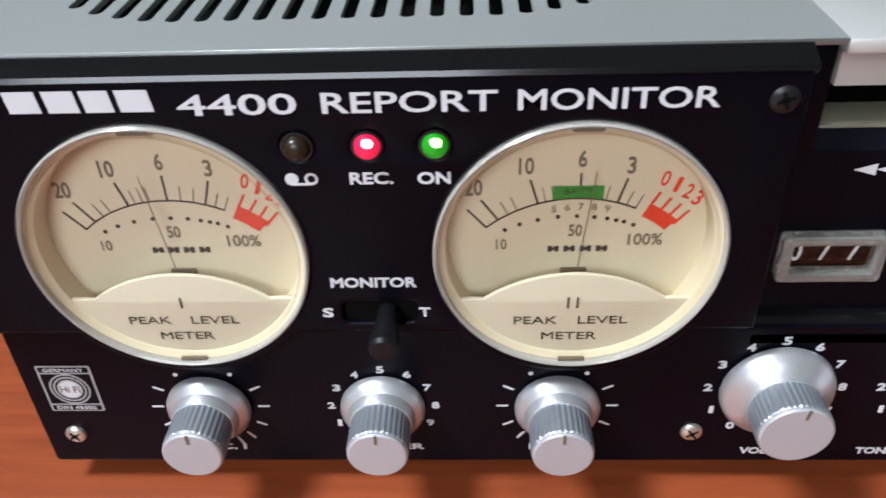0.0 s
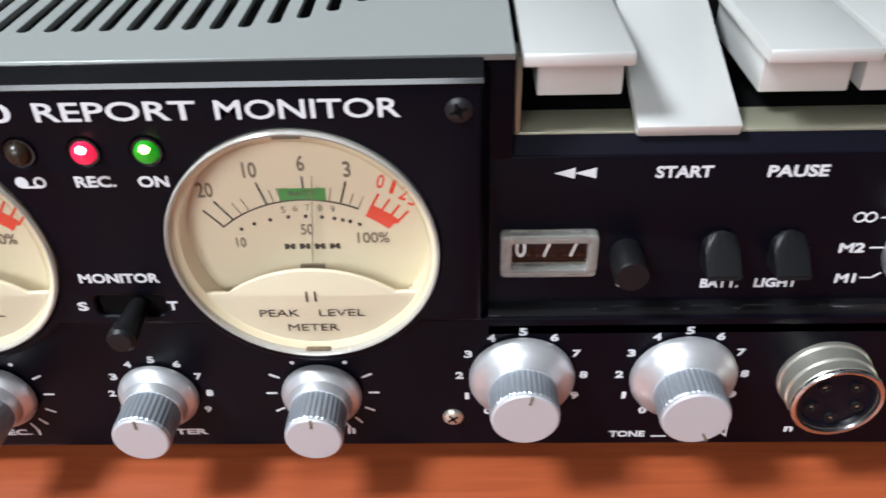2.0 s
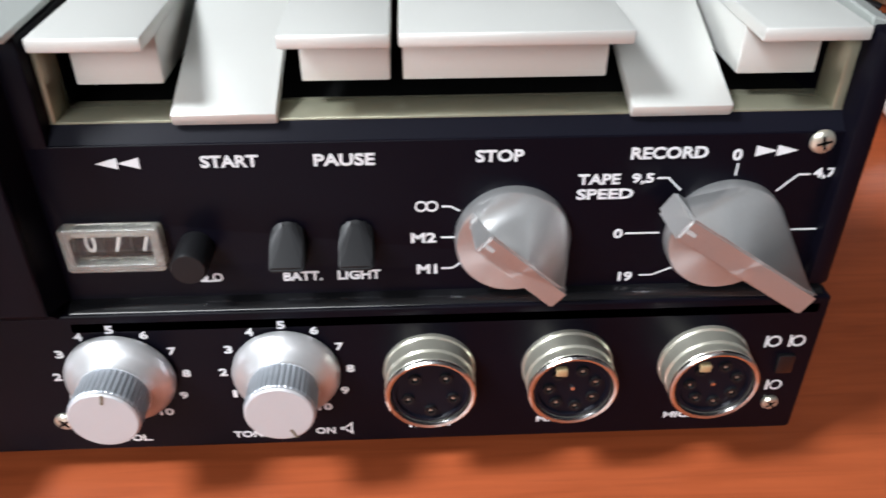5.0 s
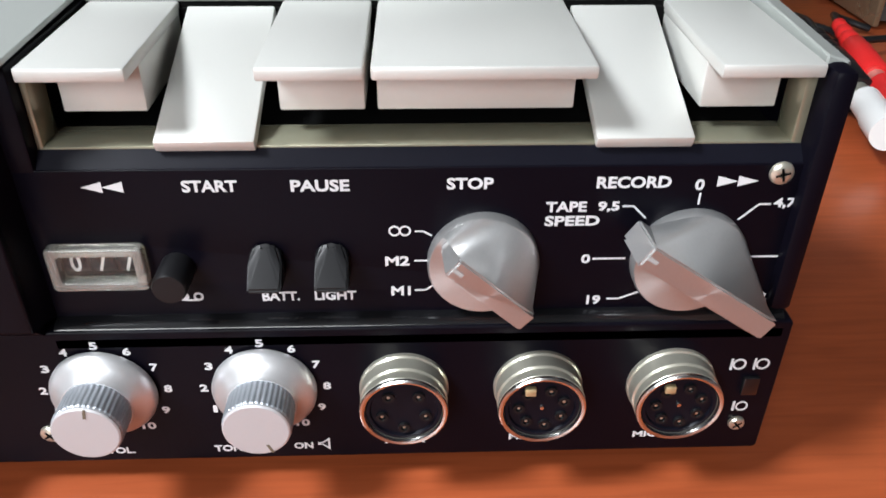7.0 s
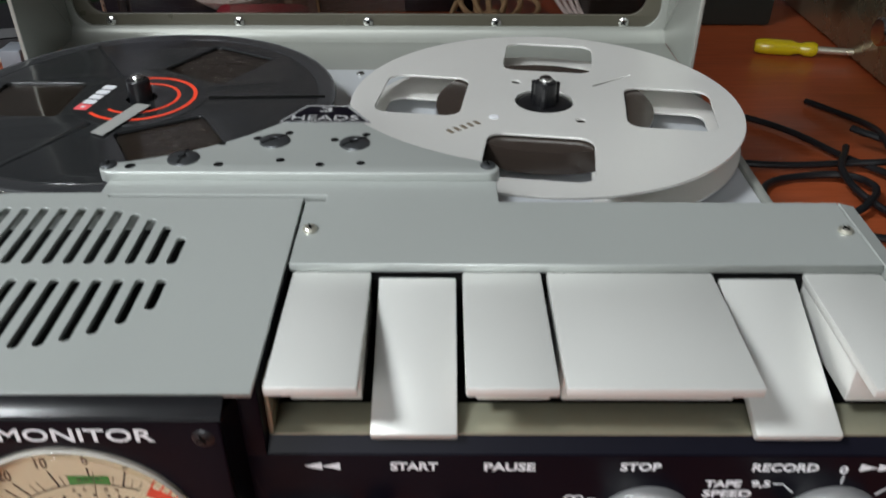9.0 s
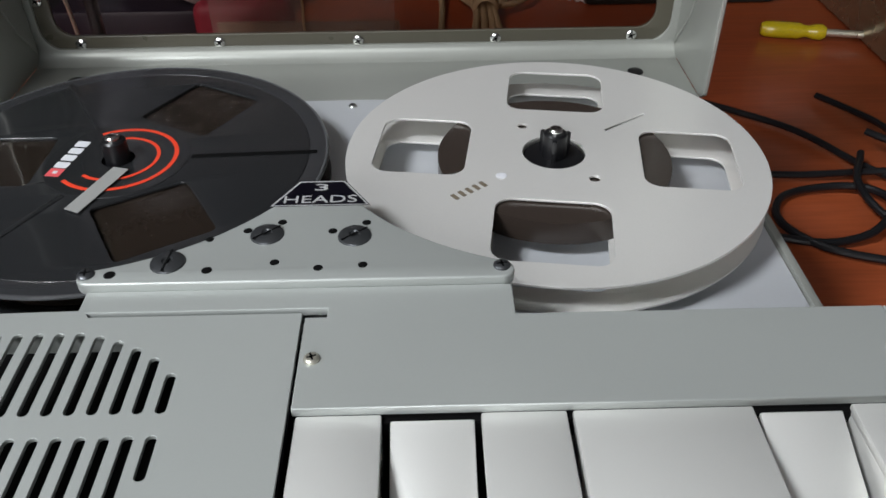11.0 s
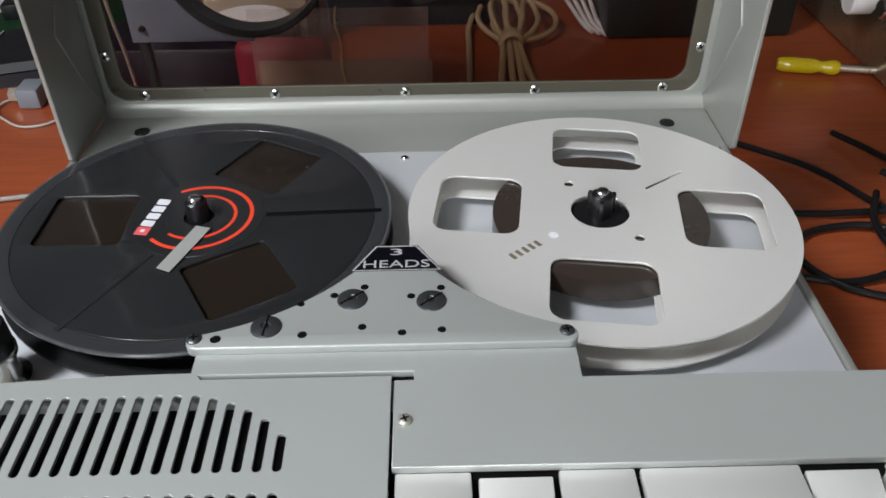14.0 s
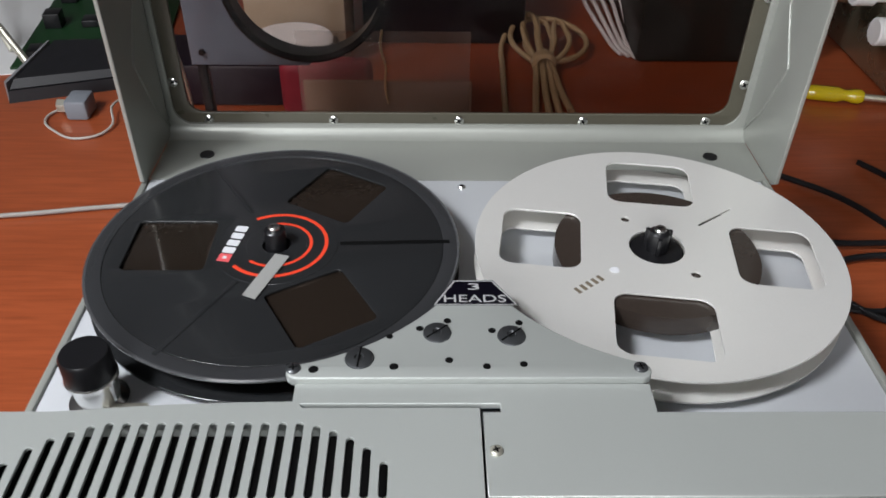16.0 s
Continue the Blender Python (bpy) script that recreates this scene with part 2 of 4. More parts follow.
def circle(x, y, r, n=64):
    return [(x + r * math.cos(2 * math.pi * k / n), y + r * math.sin(2 * math.pi * k / n)) for k in range(n)]


def rrect(x0, y0, x1, y1, r=0.5, n=5):
    out = []
    for cx, cy, a0 in ((x1 - r, y1 - r, 0), (x0 + r, y1 - r, 90), (x0 + r, y0 + r, 180), (x1 - r, y0 + r, 270)):
        out += [(cx + r * math.cos(radians(a0 + 90 * k / n)), cy + r * math.sin(radians(a0 + 90 * k / n))) for k in range(n + 1)]
    return out


def arc(cx, cy, r, a0, a1, n=24):
    return [(cx + r * math.cos(radians(a0 + (a1 - a0) * k / n)), cy + r * math.sin(radians(a0 + (a1 - a0) * k / n))) for k in range(n + 1)]


def band(cx, cy, r0, r1, a0, a1, n=24):
    return arc(cx, cy, r0, a0, a1, n) + arc(cx, cy, r1, a1, a0, n)


def bar2(x0, y0, x1, y1, w):
    """A straight stroke as a loop."""
    d = Vector((x1 - x0, y1 - y0)).normalized() * w / 2
    return [(x0 - d.y, y0 + d.x), (x0 + d.y, y0 - d.x), (x1 + d.y, y1 - d.x), (x1 - d.y, y1 + d.x)]


def lettering(name, text, w, h, mat, parent, at, face="front", turn=0.0, weight=0.0, label=""):
    """Raised lettering, w by h millimetres about its middle; face front stands upright, top lies flat."""
    c = bpy.data.curves.new(name, "FONT")
    c.body, c.size, c.extrude, c.offset, c.resolution_u = text, 1.0, 0.02, weight, 3
    bm = curve_to_bm(c)
    xs, ys = [v.co.x for v in bm.verts], [v.co.y for v in bm.verts]
    sx, sy = w / max(1e-6, max(xs) - min(xs)), h / max(1e-6, max(ys) - min(ys))
    mx, my = (max(xs) + min(xs)) / 2, (max(ys) + min(ys)) / 2
    ca, sa = math.cos(radians(turn)), math.sin(radians(turn))
    for v in bm.verts:
        x, y, z = (v.co.x - mx) * sx, (v.co.y - my) * sy, 0.05 if v.co.z > 0 else -0.03
        x, y = x * ca - y * sa, x * sa + y * ca
        v.co = (x, -z, y) if face == "front" else (x, y, z)
    return part(name, bm, mat, parent, label, at, smooth=False)


def strokes(name, loops, mat, parent, at, face="front", lift=0.08, label=""):
    bm = outline_mesh(loops, lift)
    bm = front(bm) if face == "front" else bm
    return part(name, bm, mat, parent, label, at, smooth=False)


def tube(points, r, res=6):
    c = bpy.data.curves.new("tube", "CURVE")
    c.dimensions, c.bevel_depth, c.bevel_resolution, c.resolution_u, c.use_fill_caps = "3D", r, 3, res, True
    sp = c.splines.new("BEZIER")
    sp.bezier_points.add(len(points) - 1)
    for p, q in zip(sp.bezier_points, points):
        p.co, p.handle_left_type, p.handle_right_type = q, "AUTO", "AUTO"
    return curve_to_bm(c)


def hull(points):
    bm = bmesh.new()
    for p in points:
        bm.verts.new(p)
    r = bmesh.ops.convex_hull(bm, input=bm.verts)
    bmesh.ops.delete(bm, geom=[v for v in bm.verts if not v.link_faces], context="VERTS")
    bmesh.ops.recalc_face_normals(bm, faces=bm.faces)
    return bm


# ---- the room ----
def slab(name, lo, hi, mat, label, category):
    return tagged(part(name, box([a * 1000 for a in lo], [b * 1000 for b in hi]), mat, smooth=False), label, category, kind="structure")


slab("floor", (-2.2, -2.4, -0.8), (2.6, 2.6, -0.75), FLOORM, "dull brown floor under the table", "floor")
slab("ceiling", (-2.2, -2.4, 1.9), (2.6, 2.6, 2.0), PLASTER, "plain grey ceiling", "ceiling")
slab("wall_north", (-2.0, 2.4, -0.75), (2.4, 2.5, 1.9), PLASTER, "plain grey wall behind the table", "wall")
slab("wall_west", (-2.2, -2.3, -0.75), (-2.1, 2.5, 1.9), PLASTER, "plain grey wall", "wall")
slab("wall_east", (2.4, -2.3, -0.75), (2.5, 2.5, 1.9), PLASTER, "plain grey wall", "wall")
wall = [(-2100, -750), (2400, -750), (2400, 1900), (-2100, 1900)]
bm = front(outline_mesh([wall, [(-1350, 550), (150, 550), (150, 1750), (-1350, 1750)]], 100), -2250)
tagged(part("wall_south", bm, PLASTER, smooth=False), "grey wall with an open window", "wall", kind="structure")

table = thing("table", "glossy reddish-brown varnished wooden table", "table")
part("tabletop", box((-900, -500, -30), (1100, 1100, 0), 3), WOOD, table)
for x in (-820, 1020):
    for y in (-420, 1020):
        part("leg", box((x - 30, y - 30, -750), (x + 30, y + 30, -30), 3), WOOD, table)

# ---- the tape recorder ----
rec = thing("tape_recorder", "portable reel-to-reel tape recorder, grey top, black front, lid open", "tape recorder")
W, DZ, YL, YR = 262.0, 66.5, 3.5, 6.6


def ztop(y):
    return 88.3 + 0.0224 * y


housing = box((0.6, 12, 6), (W - 0.6, 211, 63), 1.5)
part("housing", housing, BLACK, rec, "black body of the recorder")
for x, y in ((18, 24), (244, 24), (18, 198), (244, 198)):
    part("foot", lathe([(0, 0), (5, 0), (6, 1), (6, 6), (0, 6)], 20), RUBBER, rec, at=(x, y, 0))
# lower panel with a rounded ledge, the recessed control panel and the meter panel
lower = outline_mesh([rrect(0.5, 6, W + 1.4, 39.2, 1.0)], 9, 0.5)
lower = part("lower_panel", front(lower, YL + 4.5), BLACK, rec, "black front strip with knobs and sockets")
ledge = bmesh.new()
prof = [(YL, 35.5), (YL, 37.4)] + [(YL + 2.6 - 2.6 * math.cos(radians(a)), 37.7 + 2.6 * math.sin(radians(a))) for a in range(8, 81, 8)] + [(YR + 0.4, 40.7), (YR + 4, 40.8), (YR + 4, 35.5)]
for x in (128.7, W - 0.4):
    for y, z in prof:
        ledge.verts.new((x, y, z))
ledge.verts.ensure_lookup_table()
n = len(prof)
for k in range(n):
    ledge.faces.new([ledge.verts[i] for i in (k, (k + 1) % n, n + (k + 1) % n, n + k)])
for k in (0, n):
    ledge.faces.new(ledge.verts[k:k + n])
bmesh.ops.recalc_face_normals(ledge, faces=ledge.faces)
part("ledge", ledge, GLOSSK, rec, "glossy black rounded ledge")
MET = ((34.9, 57.0), (98.4, 56.5))
LEDX = (57.8, 67.7, 77.2)
rim_ = [(-0.4, 85.6), (-0.4, 41.6)]
for x, z in MET:
    rim_ += arc(x, z, 24.0, 180 + math.degrees(math.asin((z - 41.6) / 24.0)), 360 - math.degrees(math.asin((z - 41.6) / 24.0)), 30)
rim_ += [(127.3, 41.6), (127.3, 85.6)]
loops = [rim_] + [circle(x, z, 22.3, 96) for x, z in MET]
loops += [circle(x, 75.5, 2.35, 32) for x in LEDX] + [rrect(61.2, 43.4, 73.4, 47.8, 1.2)]
mpanel = part("meter_panel", front(outline_mesh(loops, 4.0, 0.5), 2.0), BLACK, rec, "black meter panel with white lettering")
for xa, xb in ((-0.3, 16.4), (53.4, 79.9), (116.9, 127.2)):
    part("panel_foot", hull([(x, y, z) for x in (xa, xb) for y, z in ((0.3, 42.0), (YL, 38.6), (YL + 1, 38.6), (4, 42.0))]), BLACK, rec)
part("panel_side", hull([(127.0, 0.4, 41.8), (127.0, 0.4, 85.4), (129.0, YR + 1, 40.4), (129.0, YR + 1, 85.4), (126.0, YR + 1, 40.4), (126.0, YR + 1, 85.4)]), BLACK, rec)
part("panel_backing", box((1, 9.5, 33), (129, 12, 86)), DARK, rec)
# bevelled rim over the meter panel and the cheek beside it
rim = bmesh.new()
prof = [(0.4, 84.8), (-0.25, 85.6), (0.1, 86.3), (1.2, 86.8), (3.4, 87.9), (3.9, 88.0), (12, 88.0), (12, 84.8)]
n = len(prof)
for x in (-0.4, 127.6):
    for y, z in prof:
        rim.verts.new((x, y, z))
rim.verts.ensure_lookup_table()
for k in range(n):
    rim.faces.new([rim.verts[i] for i in (k, (k + 1) % n, n + (k + 1) % n, n + k)])
for k in (0, n):
    rim.faces.new(rim.verts[k:k + n])
bmesh.ops.recalc_face_normals(rim, faces=rim.faces)
part("panel_rim", rim, GLOSSK, rec, "glossy black bevelled rim")
part("cheek", box((126.4, 6.5, 69.5), (132.5, 60, 87.4), 0.4), BLACK, rec)
part("cheek", box((258.4, 4.2, 40.8), (262.4, 66, 86.8), 1.2), BLACK, rec)
cp = outline_mesh([rrect(128.4, 40, 261.4, 70.0, 0.4), rrect(131.2, 47.9, 146.9, 55.6, 0.8)], 4, 0.2)
cpanel = part("control_panel", front(cp, YR + 2.0), BLACK, rec, "black control panel with white lettering")
part("panel_backing", box((129.4, YR + 4.1, 40), (258, YR + 8, 69)), DARK, rec)
band_ = hull([(x, y, z) for x in (132.5, 258.4) for y, z in ((YR, 69.6), (9.3, 72.5), (12, 72.5), (12, 69.6))])
part("sloping_band", band_, SATINK, rec)
# lining of the key opening
part("lining", box((132.6, 9.3, 71.6), (258.4, 17.6, 72.9), 0.25), BEIGE, rec, "beige metal lining under the keys")
for x0, x1 in ((132.6, 133.7), (256.6, 258.4)):
    part("lining", box((x0, 9.3, 72.4), (x1, 16.0, 85.5), 0.3), BEIGE, rec)
# Solid boxes fill the key well; its shade is in their near-black colour.
part("key_well_shade", box((133, 17.6, 63), (258.4, 41, 70.5)), DARK, rec)
part("key_well_shade", box((133, 40.5, 63), (258.4, 66, 86)), DARK, rec)

# top plate with two rows of slots
slots = []
for k in range(22):
    x = 16.3 + 4.365 * k
    d = min(k, 21 - k)
    hi = (49.9, 54.3, 57.2, 59.3, 60.9, 61.9)[min(d, 5)]
    lo = (24.3, 20.0, 17.0, 15.0, 13.6, 13.0)[min(d, 5)]
    slots += [rrect(x - 1.05, 41.4, x + 1.05, hi + 1.6, 1.0, 4), rrect(x - 1.05, lo + 2.0, x + 1.05, 36.2, 1.0, 4)]
edge = [(0.2, 3.6), (132.2, 3.6), (132.2, 68.2), (86, 68.2), (84.5, 70.4)]
edge += [(84.5 - 3.0 * k, 70.4 + 0.9 * math.sin(math.pi * k / 22) - 0.17 * k) for k in range(1, 19)] + [(22, 67.2), (0.2, 67.2)]
plate = outline_mesh([edge] + slots, 1.0, 0.12)
for v in plate.verts:
    v.co.z += ztop(v.co.y) - 0.5
part("top_plate", plate, GREY, rec, "grey lacquered top plate with loudspeaker slots", smooth=False)
part("speaker_cloth", box((6, 8, 82), (124, 65, 83)), DARK, rec)
part("side_wall", box((0.2, 4, 40), (2.2, 67, 87.2)), BLACK, rec)
part("back_wall", hull([(x, y, z) for x in (0.4, 132) for y, z in ((64.5, 60), (66.8, 60), (66.8, 88), (64.5, 88))]), GREY, rec)

# bar behind the keys, its screws and the side rail
bar = outline_mesh([[(132.9, 41.6), (258.2, 41.6), (258.2, 66.8), (178.4, 66.8), (178.4, 76.4), (83.2, 76.4), (83.2, 69.6), (137.6, 69.6), (137.6, 66.8), (132.9, 66.8)]], 2.2, 0.25)
for v in bar.verts:
    v.co.z += ztop(v.co.y) - 1.1
part("key_bar", bar, GREY, rec, "grey lacquered bar behind the keys", smooth=False)
# The bar's front is near-black in place of the shade behind the keys.
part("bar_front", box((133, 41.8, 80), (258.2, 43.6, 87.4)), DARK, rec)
part("bar_back", box((137.6, 64.4, 60), (258.2, 66.6, 87.6)), GREY, rec)
rail = hull([(x, y, z) for x, y, z in ((258.5, 8.5, 88.0), (262.6, 8.5, 86.8), (262.6, 8.5, 84), (258.5, 8.5, 84), (258.5, 67, 89.8), (262.8, 67, 88.6), (262.8, 67, 84), (258.5, 67, 84))])
bmesh.ops.bevel(rail, geom=list(rail.edges), offset=0.3, segments=1, affect="EDGES")
part("side_rail", rail, GREY, rec, "grey lacquered side rail")


def screw_head(r=1.9, h=0.9):
    return lathe([(0, h * 0.55), (r * 0.25, h * 0.55), (r * 0.32, h), (r * 0.7, h * 0.92), (r * 0.95, h * 0.5), (r, 0), (0, 0)], 24)


def screw(name, at, parent, r=1.9, face="top", mat=NICKEL, turn=20, label="", slotted=False):
    s = part(name, screw_head(r), mat, parent, label, at, (90, 0, 0) if face == "front" else (0, 0, 0))
    w = 0.42 if not slotted else 0.5
    shapes = [bar2(-r * 0.95 if slotted else -r * 0.6, 0, r * 0.95 if slotted else r * 0.6, 0, w)]
    c = outline_mesh(shapes, 0.1)
    if not slotted:
        c2 = outline_mesh([bar2(0, -r * 0.6, 0, r * 0.6, w)], 0.1)
        me = bpy.data.meshes.new("x")
        c2.to_mesh(me)
        c.from_mesh(me)
        c2.free()
    # The head is not cut: a flat dark stroke paints the recess's shade.
    part("recess_shade", c, DARK, s, at=(0, 0, 0.87), rot=(0, 0, turn), smooth=False)
    return s


screw("screw", (135.6, 54.5, ztop(54.5) + 0.05), rec, 1.7, mat=NICKEL)
screw("screw", (255.3, 54.5, ztop(54.5) + 0.05), rec, 1.7, mat=NICKEL)


# keys: a lacquered slab with a block under it; two are held down
def key(x0, x1, down, left=0.2, right=0.2):
    k = new("key")
    k.parent = rec
    k.matrix_basis = pose(0, 0.0417, 0.0872)
    if down:
        k.matrix_basis = pose(0, 0.0405, 0.0866, 20.0, 0, 0)
    tagged(k, "silver-grey push key held down" if down else "silver-grey push key standing up")
    part("cap", box((x0, -35.3, -2.3), (x1, 0, 0), 0.45), KEY, k)
    if down:
        skirt = hull([(x, y, z) for x in (x0 + 0.3, x1 - 0.3) for y, z in ((-8, -2.2), (0, -2.2), (0, -6), (-9, -3))])
    else:
        skirt = box((x0 + left, -27.8, -10.2), (x1 - right, -0.6, -2.2), 0.35)
    part("skirt", skirt, KEY, k)
    return k


for x0, x1, down, *ends in ((133.5, 150.2, False, 2.9, 0.15), (151.8, 168.1, True), (169.4, 186.0, False, 2.2, 0.3), (187.2, 222.3, False, 0.5, 1.9), (223.5, 239.7, True), (241.5, 258.0, False, 0.15, 3.4)):
    key(x0, x1, down, *ends)

# ---- level meters ----
PALERING = material("pale_ring", (0.62, 0.60, 0.56), 0.16, coat=0.5, vary=0.2, scale=80, trans=0.35)

def meter(cx, cz, roman, battery, needle):
    m = part("level_meter", lathe([(22.2, -9.0), (22.2, 0.9), (21.6, 1.5), (20.9, 1.3), (20.6, 0.4), (20.6, -9.0)], 96, axis="y"), CLEAR, rec,
             "round ivory peak level meter", (cx, 0.0, cz))
    part("bezel", lathe([(22.2, -1.5), (22.2, 0.5), (21.9, 0.9), (21.55, 0.7), (21.5, -1.5)], 96, axis="y"), PALERING, m, "thin pale plastic ring")
    part("cup", lathe([(21.9, -0.2), (20.4, -1.2), (20.0, -7.0), (20.4, -7.2), (21.9, -7.0)], 96, axis="y"), IVORY, m, "ivory inner wall")
    part("dial", lathe([(0, -5.2), (20.3, -5.2), (20.3, -6.0), (0, -6.0)], 96, axis="y"), IVORY, m, "ivory dial")
    # lower cover plate with a domed top edge
    low = arc(0, 0, 20.9, 180 + 26.5, 360 - 26.5, 40)
    top = [(18.7, -9.3), (15.6, -9.3)] + arc(0, -28.6, 24.0, 53, 127, 24) + [(-15.6, -9.3), (-18.7, -9.3)]
    part("cover_plate", front(outline_mesh([low + top], 0.8, 0.15), 1.6), IVORY2, m, "ivory lower cover plate")
    part("pivot_slot", front(outline_mesh([rrect(-2.1, -7.2, 2.1, -6.0, 0.2)], 0.3), 5.0), INKG, m)
    cy, R = -14.8, 21.7
    D = 5.14

    def tick(x, lo, hi, w, mat):
        a = math.asin(max(-1, min(1, x / R)))
        s, c = math.sin(a), math.cos(a)
        strokes("tick", [bar2(lo * s, cy + lo * c, hi * s, cy + hi * c, w)], mat, m, (0, D, 0))

    a0, a1 = math.degrees(math.atan2(5.0 - cy, 8.9)), math.degrees(math.atan2(1.7 - cy, -13.9))
    strokes("scale_arc", [band(0, cy, R - 0.14, R + 0.14, a0, a1)], INK, m, (0, D, 0))
    strokes("tick", [bar2(-13.9, 1.7, -16.9, 5.1, 0.34)], INK, m, (0, D, 0))
    strokes("tick", [bar2(-12.2, 3.2, -14.8, 6.8, 0.34)], INK, m, (0, D, 0))
    for x in (-6.1, 0.2, 6.0):
        tick(x, R, R + 4.4, 0.36, INK)
    for x in (-10.6, -9.2, -4.9, -3.7, -2.6, 2.3, 4.2, 7.4, 8.8):
        tick(x, R, R + 2.6, 0.18, INKG)
    lettering("scale_number", "20", 2.7, 2.9, INKG, m, (-15.9, D, 9.0), weight=0.02)
    lettering("scale_number", "10", 2.3, 2.9, INKG, m, (-8.0, D, 12.6), weight=0.02)
    lettering("scale_number", "6", 1.25, 2.9, INKG, m, (0.3, D, 13.7), weight=0.02)
    lettering("scale_number", "3", 1.25, 2.9, INKG, m, (7.6, D, 12.5), weight=0.02)
    strokes("red_zone", [band(0, cy, 20.9, 23.4, 49.2, 61.8)], RED, m, (0, D - 0.02, 0), label="red overload zone")
    for k, (a, t) in enumerate(((61.4, "0"), (56.9, "1"), (52.6, "2"), (48.6, "3"))):
        c, s = math.cos(radians(a)), math.sin(radians(a))
        strokes("tick", [bar2(22.5 * c, cy + 22.5 * s, 25.8 * c, cy + 25.8 * s, 0.42)], RED, m, (0, D, 0))
        lettering("scale_number", t, 1.25 if t != "1" else 0.7, 2.6, RED, m, (28.1 * math.cos(radians(a + 1.4)), D, cy + 28.1 * math.sin(radians(a + 1.4))), turn=a - 76, weight=0.012)
    for x, z in ((-11.1, 1.3), (-8.8, 2.3), (-6.0, 3.1), (-2.9, 3.6), (0, 3.7), (2.7, 3.5), (4.7, 3.2), (6.1, 2.9), (7.3, 2.6), (8.8, 2.0)):
        strokes("dot", [circle(x, z, 0.36, 16)], INK, m, (0, D, 0))
    lettering("scale_number", "50", 2.1, 2.2, INKG, m, (-0.1, D, 1.1), weight=0.015)
    lettering("scale_number", "10", 1.7, 2.0, INKG, m, (-11.6, D, -1.4), weight=0.015)
    lettering("scale_number", "100%", 5.4, 2.2, INKG, m, (10.9, D, -0.7), weight=0.015)
    for k in range(4):
        x = -4.3 + 2.55 * k
        strokes("emblem_block", [rrect(x, -2.9, x + 0.75, -1.8, 0.1), rrect(x + 1.1, -2.9, x + 1.8, -1.8, 0.1), bar2(x + 0.5, -2.4, x + 1.4, -2.4, 0.4)][:2], INK, m, (0, D, 0))
        strokes("emblem_block", [bar2(x + 0.7, -2.35, x + 1.15, -2.35, 0.45)], INK, m, (0, D, 0))
    for x in (-1.4, -0.4, 0.5):
        strokes("print_bar", [rrect(x - 0.3, 18.2, x + 0.3, 19.4, 0.1)], INKG, m, (0, D, 0))
    if battery:
        strokes("battery_zone", [[(-3.9, 6.75), (-3.9, 9.1), (3.8, 9.1), (3.8, 6.75)] + arc(0, cy, R + 0.15, 80, 100, 8)], GREEN, m, (0, D - 0.03, 0), label="green battery zone")
        lettering("print", "BATT", 4.4, 0.9, INK, m, (0, D - 0.1, 8.2))
        for k, t in enumerate("56789"):
            lettering("scale_number", t, 0.8, 1.2, INKG, m, (-3.6 + 2.05 * k, D, 5.4 - 0.09 * (k - 2) ** 2))
    N = 1.12
    for k in range(roman):
        x = -0.2 + (k - (roman - 1) / 2) * 1.5
        strokes("numeral", [rrect(x - 0.17, -11.2, x + 0.17, -9.0, 0.05)], INK, m, (0, N, 0))
    lettering("print", "PEAK", 7.0, 1.55, INK, m, (-6.1, N, -13.7))
    lettering("print", "LEVEL", 8.0, 1.55, INK, m, (4.8, N, -13.7))
    lettering("print", "METER", 9.0, 1.55, INK, m, (-0.5, N, -17.0))
    # needle rising from the pivot
    c, s = math.cos(radians(needle)), math.sin(radians(needle))
    strokes("needle", [bar2(0, -9.0, 21.5 * c, -9.0 + 21.5 * s, 0.17)], INKG, m, (0, 3.4, 0), label="thin dark needle")
    g = part("glass", lathe([(0, 1.15), (12, 1.1), (20.7, 0.9), (20.9, 0.5), (0, 0.6)], 64, axis="y"), CLEAR, m, "clear round cover")
    g.visible_shadow = False
    m.visible_shadow = False
    for z in (21.3, -21.5):
        part("clip", front(outline_mesh([rrect(-2.2, z - 0.6, 2.2, z + 0.6, 0.2)], 0.6), 0.1), INKG, m)
    return m


meter(*MET[0], 1, False, 97)
meter(*MET[1], 2, True, 84)

# ---- lettering on the meter panel ----
P0 = -0.02
for x0, dx in ((18.3, 4.9), (23.8, 4.8), (29.0, 4.4), (33.9, 5.0)):
    strokes("emblem_block", [[(x0, 84.4), (x0 + dx - 0.4, 84.4), (x0 + dx, 81.2), (x0 + 0.4, 81.2)]], WHITE, mpanel, (0, P0, 0), label="plain white emblem block")
for t, x0, x1 in (("4400", 42.1, 58.6), ("REPORT", 62.0, 85.9), ("MONITOR", 88.6, 115.6)):
    lettering("lettering", t, x1 - x0, 3.1, WHITE, mpanel, ((x0 + x1) / 2, P0, 82.0), weight=0.012)
lettering("lettering", "REC.", 6.3, 2.0, WHITE, mpanel, (67.9, P0, 70.3), weight=0.03)
lettering("lettering", "ON", 4.8, 2.0, WHITE, mpanel, (76.9, P0, 70.2), weight=0.03)
lettering("lettering", "MONITOR", 13.6, 1.95, WHITE, mpanel, (66.7, P0, 51.6), weight=0.03)
lettering("lettering", "S", 1.8, 1.9, WHITE, mpanel, (58.9, P0, 45.6), weight=0.03)
lettering("lettering", "T", 1.8, 1.9, WHITE, mpanel, (74.5, P0, 45.6), weight=0.03)


